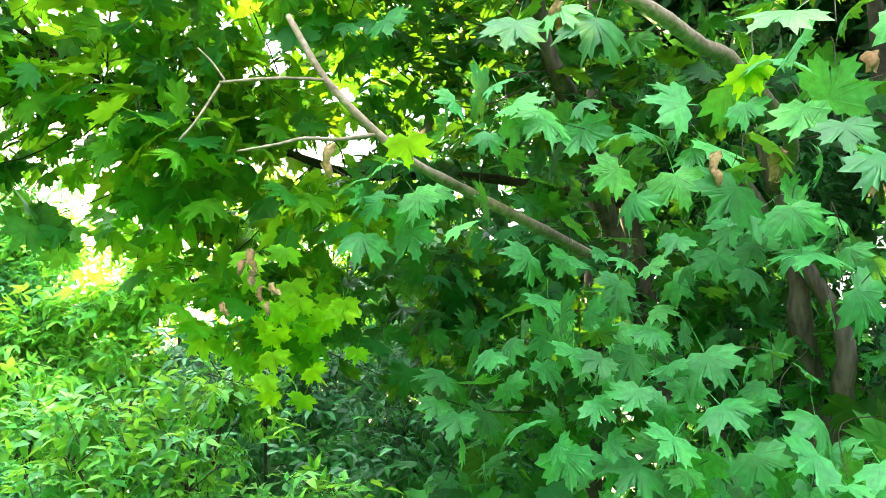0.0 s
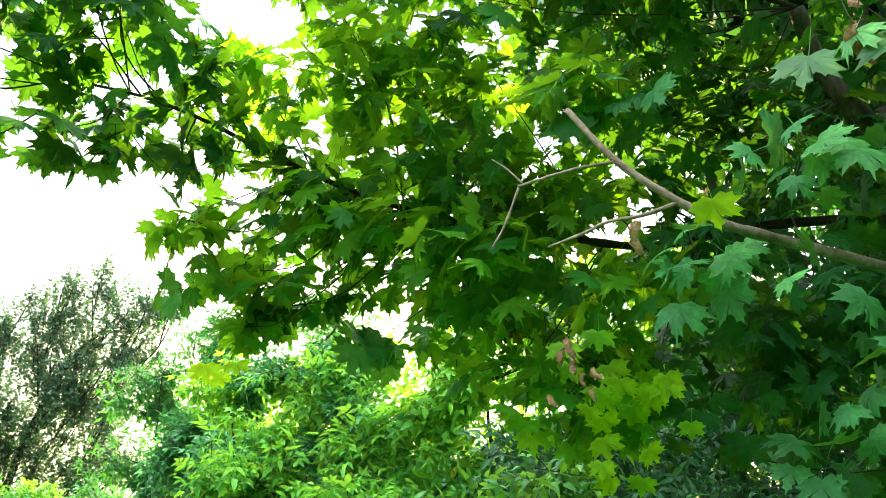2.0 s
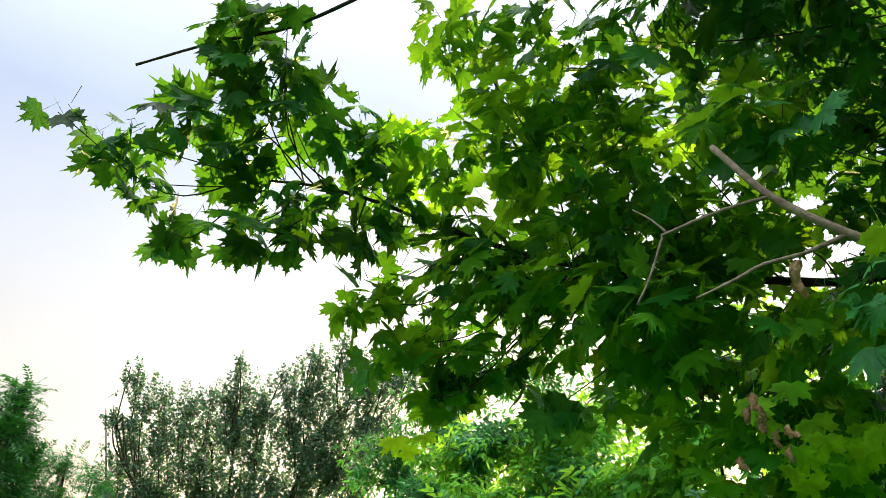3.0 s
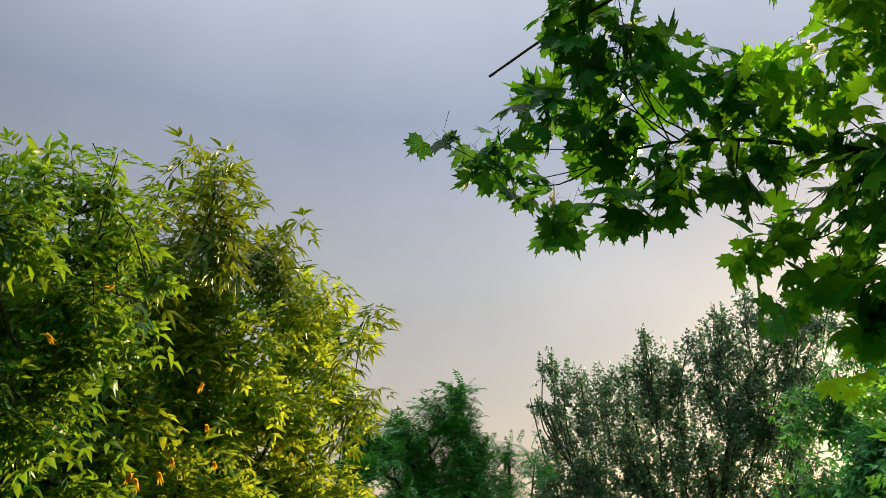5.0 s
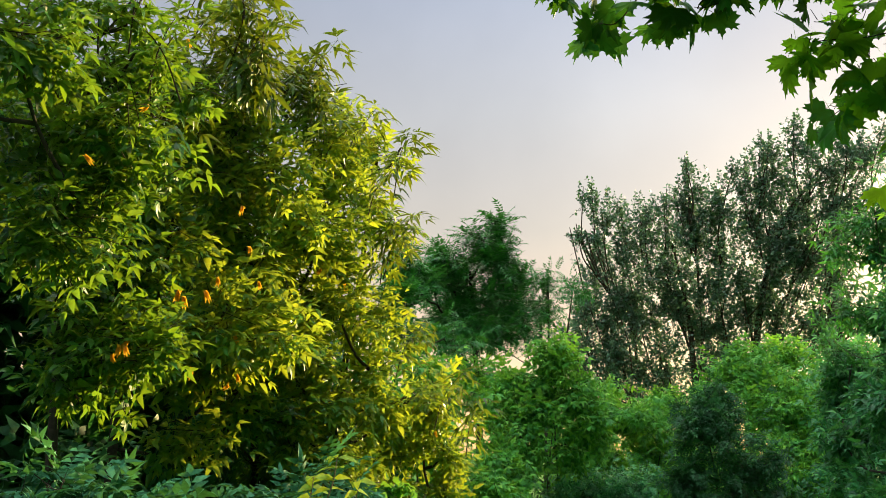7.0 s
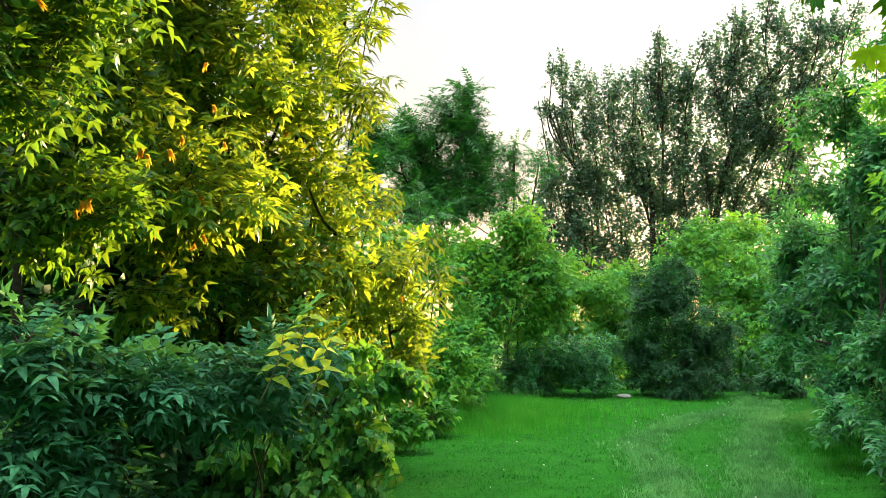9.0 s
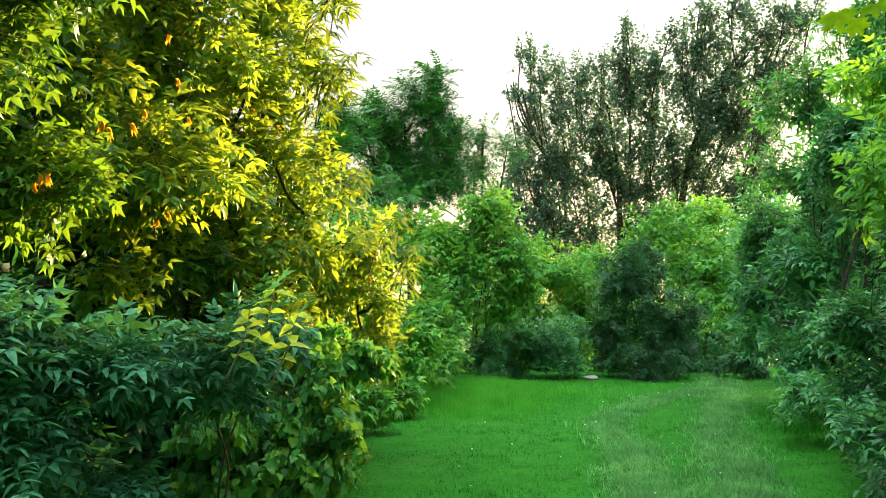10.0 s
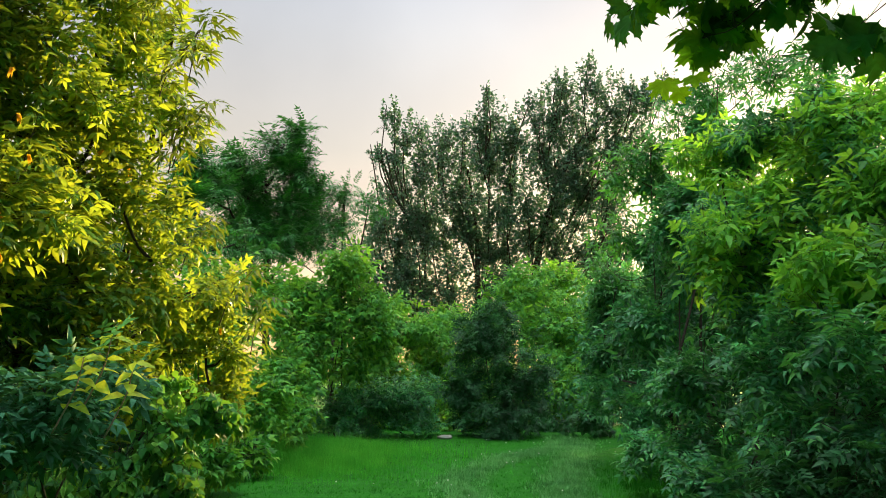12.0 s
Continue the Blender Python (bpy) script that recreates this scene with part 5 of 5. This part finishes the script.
near_elder = woody("box_elder_tree", "green box elder beside the taller one, half shade put into its colour", "tree", NEAR_STEMS, NEARELDER, BOX_ELDER, shade_elder_mat, dark_bark_mat,
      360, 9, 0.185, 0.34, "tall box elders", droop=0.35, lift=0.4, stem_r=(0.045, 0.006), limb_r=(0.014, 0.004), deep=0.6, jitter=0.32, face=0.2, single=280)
sumac = woody("sumac_bush", "dark green sumac bush with feathered leaves", "bush", stems_for(SUMAC, 4, 0.1, 0.7), SUMAC, SUMAC_LEAF, sumac_mat, dark_bark_mat,
      420, 4, 0.27, 0.2, droop=0.15, lift=0.2, stem_r=(0.009, 0.004), twig_r=0.003, limb_r=(0.008, 0.004), face=0.12, jitter=0.3, clump=8, inner=0.08, tight=0.34, single=280)
VINE_STEMS = [np.array([ground_at(20, 7.8, -0.05), bearing(19.5, -7, 7.4), bearing(18.3, -4, 7.2)]), np.array([ground_at(18.5, 8.0, -0.05), bearing(17.5, -8, 7.6), bearing(15, -3, 7.6)])]
woody("vine_bush", "leafy bush hung with drooping vine leaves", "bush", VINE_STEMS, VINE, HEART, vine_mat, dark_bark_mat,
      1700, 8, 0.088, 0.25, droop=0.8, lift=-0.2, clump=7, inner=0.25, face=0.25, stem_r=(0.02, 0.008), twig_r=0.003, limb_r=(0.01, 0.005), single=280)

long_shoots(TALL_SHOOTS, box_elder, SLENDER, olive_mat, dark_bark_mat, 0.8, 0.26, (0.5, -0.2, 0), 0.75, 9)
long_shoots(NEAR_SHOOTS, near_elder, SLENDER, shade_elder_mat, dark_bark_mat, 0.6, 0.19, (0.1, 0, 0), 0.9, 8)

# ---------------------------------------------------------------- thicket right of the clearing
def split(lobes, count):
    """Parts a row of crowns into single trees or bushes, by bearing."""
    rows = sorted(lobes)
    return [r for r in (rows[len(rows) * k // count:len(rows) * (k + 1) // count] for k in range(count)) if r]


for lab, lobes, dens, sz, mat, inner in (("slender green tree at the bend of the clearing", RIGHTA, 300, 0.25, right_mat, 0.2),
                                         ("dense green box elder overhanging the clearing", RIGHTB, 600, 0.18, right_mat, 0.05),
                                         ("bushy bright green box elder behind the maple, coloured as sunlit", RIGHTD, 340, 0.225, sunlit_thicket_mat, 0.3)):
    woody("thicket_tree", lab, "tree", stems_for(lobes, 3), lobes, BOX_ELDER, mat, dark_bark_mat, dens, 9, sz, 0.4, "trees of the thicket",
          droop=0.45, lift=0.3, stem_r=(0.028, 0.008), jitter=0.36, inner=inner * 0.6, tight=0.36, clump=9, face=0.25, single=200)
# The dark leaf colour here stands in for the shade behind the maple.
woody("thicket_bush", "green saplings deep behind the maple, coloured dark for shade", "bush", stems_for(SHADE, 4), SHADE, BOX_ELDER, dark_mat, dark_bark_mat,
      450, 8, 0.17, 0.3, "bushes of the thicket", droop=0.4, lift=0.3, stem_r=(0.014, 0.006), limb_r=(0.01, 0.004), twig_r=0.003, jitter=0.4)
for lab, lobes, count, dens, sz, mat in (("dark green tree behind the maple, shade put into its colour", RIGHTE, 4, 200, 0.3, dark_mat),
                                         ("green tree added beyond the thicket to shade the lawn", RIGHTF, 4, 80, 0.45, right_mat),
                                         ("unseen green tree added behind the camera to cut low light", UNSEEN_WOOD, 4, 40, 0.7, dark_mat),
                                         ("green tree added behind the box elders, coloured dark as shade", BACK, 3, 115, 0.5, dark_mat),
                                         ("unseen dark tree crown added overhead to shade the thicket", UNSEEN_CANOPY, 1, 60, 0.5, dark_mat),
                                         ("low bush added under the box elders, coloured dark as shade", UNDER, 2, 130, 0.34, dark_mat),
                                         ("low green bush added in the thicket against low sun, coloured dark", RIGHTG, 4, 120, 0.38, dark_mat)):
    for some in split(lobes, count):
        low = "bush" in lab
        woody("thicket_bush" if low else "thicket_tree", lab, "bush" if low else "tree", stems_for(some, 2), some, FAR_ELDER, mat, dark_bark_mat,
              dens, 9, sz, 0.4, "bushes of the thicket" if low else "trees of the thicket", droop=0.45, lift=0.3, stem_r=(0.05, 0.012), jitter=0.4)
woody("thicket_tree", "thin-leaved young tree in front of the sunset", "tree", stems_for(RIGHTH, 3), RIGHTH, SLENDER, elm_mat, dark_bark_mat, 150, 6, 0.2, 0.5,
      "trees of the thicket", droop=0.5, lift=0.4, stem_r=(0.016, 0.005), limb_r=(0.008, 0.003), jitter=0.5, inner=0.6)
woody("thicket_bush", "low bush with feathered leaves in deep shade", "bush", stems_for(RIGHTC, 5, 0.15, 1.0), RIGHTC, SUMAC_LEAF, right_mat, dark_bark_mat,
      330, 5, 0.28, 0.25, droop=0.25, lift=0.1, stem_r=(0.012, 0.005), limb_r=(0.01, 0.004), face=0.12, jitter=0.3, clump=8, inner=0.08, tight=0.34, single=280)
# Shaded hollows of the thicket are put into this bush's dark leaves.
woody("thicket_bush", "bush reaching down to the edge of the grass, coloured dark for shade", "bush", stems_for(RIGHTI, 3, 0.1, 0.8), RIGHTI, SUMAC_LEAF, dark_mat, dark_bark_mat,
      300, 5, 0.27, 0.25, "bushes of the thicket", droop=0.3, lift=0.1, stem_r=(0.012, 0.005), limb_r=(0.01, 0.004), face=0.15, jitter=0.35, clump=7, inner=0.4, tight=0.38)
woody("sapling_bush", "bright green box elder saplings under the maple", "bush", stems_for(SHRUB, 5), SHRUB, SAPLING, shrub_mat, dark_bark_mat,
      760, 7, 0.125, 0.2, droop=0.35, lift=0.3, clump=11, inner=0.08, tight=0.32, stem_r=(0.012, 0.005), twig_r=0.003, limb_r=(0.008, 0.004), face=0.2, jitter=0.4, single=280)

# ---------------------------------------------------------------- far side of the clearing
MID_STEMS = [np.concatenate([[ground_at(11.6, 24, -0.05)], line(MIDT)])]
woody("elm_tree", "tall dark tree with layered feathery sprays", "tree", MID_STEMS, MID, ELM_SPRAY, elm_mat, dark_bark_mat,
      140, 6, 0.7, 0.55, droop=0.1, lift=0.35, stem_r=(0.12, 0.04), limb_r=(0.035, 0.012), twig_r=0.008, clump=5, face=0.1, jitter=0.22, rise=1.2, inner=0.35, tight=0.42)
woody("elm_tree", "slender half-bare young tree beside the taller one", "tree", stems_for(WISP, 3), WISP, ELM_SPRAY, elm_mat, dark_bark_mat,
      90, 5, 0.55, 0.6, droop=0.2, lift=0.15, stem_r=(0.05, 0.02), limb_r=(0.02, 0.008), twig_r=0.007, clump=1, face=0.2, jitter=0.5, rise=1.2)
for nm, lab, lobes, leaves, mat, dens, sz, lumps, count in (
        ("bush", "bright green rounded bush at the far side", BUSH1, FAR_ELDER, bush_mat, 260, 0.3, 8, 1),
        ("bush", "rounded blue-green bush resting on the grass", BUSH2, FAR_SUMAC, right_mat, 280, 0.3, 8, 1),
        ("bush", "dark conical bush reaching down to the grass", BUSH3, FAR_SUMAC, dark_mat, 260, 0.3, 9, 1),
        ("bush", "sunlit green bush behind the clearing", BUSH4, FAR_ELDER, bush_mat, 200, 0.34, 8, 3),
        ("bush", "shaded green undergrowth behind the bushes", BUSH6, FAR_ELDER, bush_mat, 150, 0.36, 1, 4),
        ("bush", "leafy green bush at the edge of the grass", BUSH5, FAR_ELDER, bush_mat, 420, 0.25, 4, 2)):
    for some in split(lobes, count):
        woody(nm, lab, "bush", stems_for(some, 3, 0.15, 0.7), some, leaves, mat, dark_bark_mat, dens, 6, sz, 0.4, "bushes across the clearing",
              droop=0.4, lift=0.2, stem_r=(0.02, 0.008), limb_r=(0.015, 0.006), twig_r=0.005, clump=lumps + 4, face=0.22, jitter=0.4, inner=0.3, tight=0.38)
POP_STEMS = [np.concatenate([[ground_at(-2.5, 45, -0.1)], line(POPT[:4])]), np.concatenate([[ground_at(-5.0, 46, -0.1)], line(POPT[4:])])]
# the poplar's crown breaks up into small steep sprays
pop_lobes = POP + POP2 + POP3
for left, up, far, rw, rh in POP + POP2 + POP3:
    for k in range(4):
        pop_lobes.append((left + rng.uniform(-0.95, 0.95) * math.degrees(rw / far), up + rng.uniform(-0.8, 0.95) * math.degrees(rh / far), far + rng.uniform(-0.8, 0.8), 0.34 * rw, 0.42 * rh))
woody("poplar_tree", "tall grey-green poplar with open crown against the sunset", "tree", POP_STEMS, pop_lobes, TINY, poplar_mat, dark_bark_mat,
      125, 12, 0.17, 1.1, droop=0.3, lift=1.0, jitter=0.8, stem_r=(0.26, 0.05), limb_r=(0.045, 0.012), rise=3.0, twig_r=0.011, clump=1)

# ---------------------------------------------------------------- small things
def loose_leaves(name, rows, owner, mat, templates, size, label, down=1.0):
    """Single leaves that stand out from the rest, hanging where they were seen."""
    meshes = [mesh_of(name, v, t, mat) for v, t in templates]
    for k, (left, up, far) in enumerate(rows):
        ob = tagged(new(name, meshes[k % len(meshes)]), label)
        ob.parent = owner
        ob.matrix_parent_inverse = owner.matrix_world.inverted()
        ax = unit(np.array((*rng.normal(size=2) * 0.35, -down)))
        nm = -unit(ground_at(left, 1.0)) + rng.normal(size=3) * 0.3
        nm = unit(nm - (nm @ ax) * ax)
        m = Matrix(np.stack([np.cross(ax, nm), ax, nm], 1).tolist()).to_4x4()
        ob.matrix_basis = Matrix.Translation(bearing(left, up, far).tolist()) @ m @ Matrix.Scale(size * float(rng.uniform(0.8, 1.2)), 4)


def curled_leaf(seed):
    """A shrivelled leaf, rolled in on itself."""
    r = np.random.default_rng(seed)
    rows, cols = 7, 5
    v, tris = [], []
    for i in range(rows):
        y = i / (rows - 1)
        w = 0.2 * math.sin(math.pi * min(0.97, 0.12 + 0.8 * y)) * (0.7 + 0.5 * r.random()) + 0.03
        for j in range(cols):
            a = (j / (cols - 1) - 0.5) * 2.2
            v.append((w * math.sin(a) + r.normal() * 0.04 + 0.1 * math.sin(4 * y), y + r.normal() * 0.03, w * math.cos(a) + r.normal() * 0.06))
    for i in range(rows - 1):
        for j in range(cols - 1):
            k = i * cols + j
            tris += [(k, k + 1, k + cols + 1), (k, k + cols + 1, k + cols)]
    return np.array(v), np.array(tris)


loose_leaves("dry_leaf", DRY, maple, dry_mat, [curled_leaf(k) for k in range(4)], 0.052, "curled brown dead leaf")
# Mostly backlit leaves, their glow put into colour; a few are truly yellow-green.
backlit_lime_mat = leaf_material("backlit_lime_leaf", [(0.12, 0.42, 0.015), (0.26, 0.56, 0.015), (0.34, 0.62, 0.015)], (0.6, 0.92, 0.008), 0.62, loose=True, fine=3, veins=True)
loose_leaves("pale_leaf", LIME, maple, backlit_lime_mat, MAPLE_NEAR[:4], 0.07, "yellow-green maple leaf, most coloured so for backlight")
clusters = [join([leaflet((0.12 * k - 0.12, 0.1 * (k % 2), 0.05 * k), 0.35 * (k - 1) + t, 1.0, 0.16, f, 0.3) for k in range(3)]) for f, t in ((0.9, 0.1), (1.4, -0.2), (2.0, 0.0))]
loose_leaves("yellowed_leaf", GOLD, box_elder, yellow_mat, clusters, 0.078, "orange-yellow withered leaves")
for row in YOUNG:
    stem = [bearing(row[0] + 1.5, row[1] - 4.5, row[2] + 0.15), bearing(row[0] + 0.4, row[1] - 2.0, row[2] + 0.05), bearing(*row)]
    path = smooth_path(stem, 6)
    sprig = part("young_shoot", tube(stem, 0.006, 0.003, 5, 5), pale_bark_mat, sumac, "upright young shoot", smooth=True)
    pos = path[-1 - np.array((0, 0, 0, 2, 2, 4, 4, 6, 6, 8, 8))]
    turn = np.array((0.3, 2.4, 4.5, 1.2, 4.3, 2.8, 5.9, 0.9, 4.0, 2.5, 5.6)) + rng.normal(size=11) * 0.2
    axis = np.stack([np.cos(turn), np.sin(turn), rng.uniform(-0.35, 0.15, 11)], 1)
    normal = np.array((0, -0.45, 0.8)) + rng.normal(size=(11, 3)) * 0.15
    single_leaves([simple_leaf(w, sg) for w, sg in ((0.25, 0.15), (0.28, 0.3), (0.23, 0.25))], young_mat, sprig, pos, axis, normal, 0.125 * rng.uniform(0.75, 1.15, 11))


def stone(at, size):
    bm = bmesh.new()
    bmesh.ops.create_icosphere(bm, subdivisions=3, radius=1.0)
    for v in bm.verts:
        n = noise.noise(v.co * 1.7)
        v.co = Vector((v.co.x * size[0], v.co.y * size[1], v.co.z * size[2])) * (1 + 0.22 * n)
    me = bpy.data.meshes.new("stone")
    bm.to_mesh(me)
    bm.free()
    for p in me.polygons:
        p.use_smooth = True
    me.materials.append(stone_mat)
    ob = new("stone", me)
    ob.location = at
    return tagged(ob, "pale flat stone lying between two bushes", "stone")


stone(tuple(ground_at(STONE[0][0], STONE[0][2], 0.035)), (0.18, 0.13, 0.06))
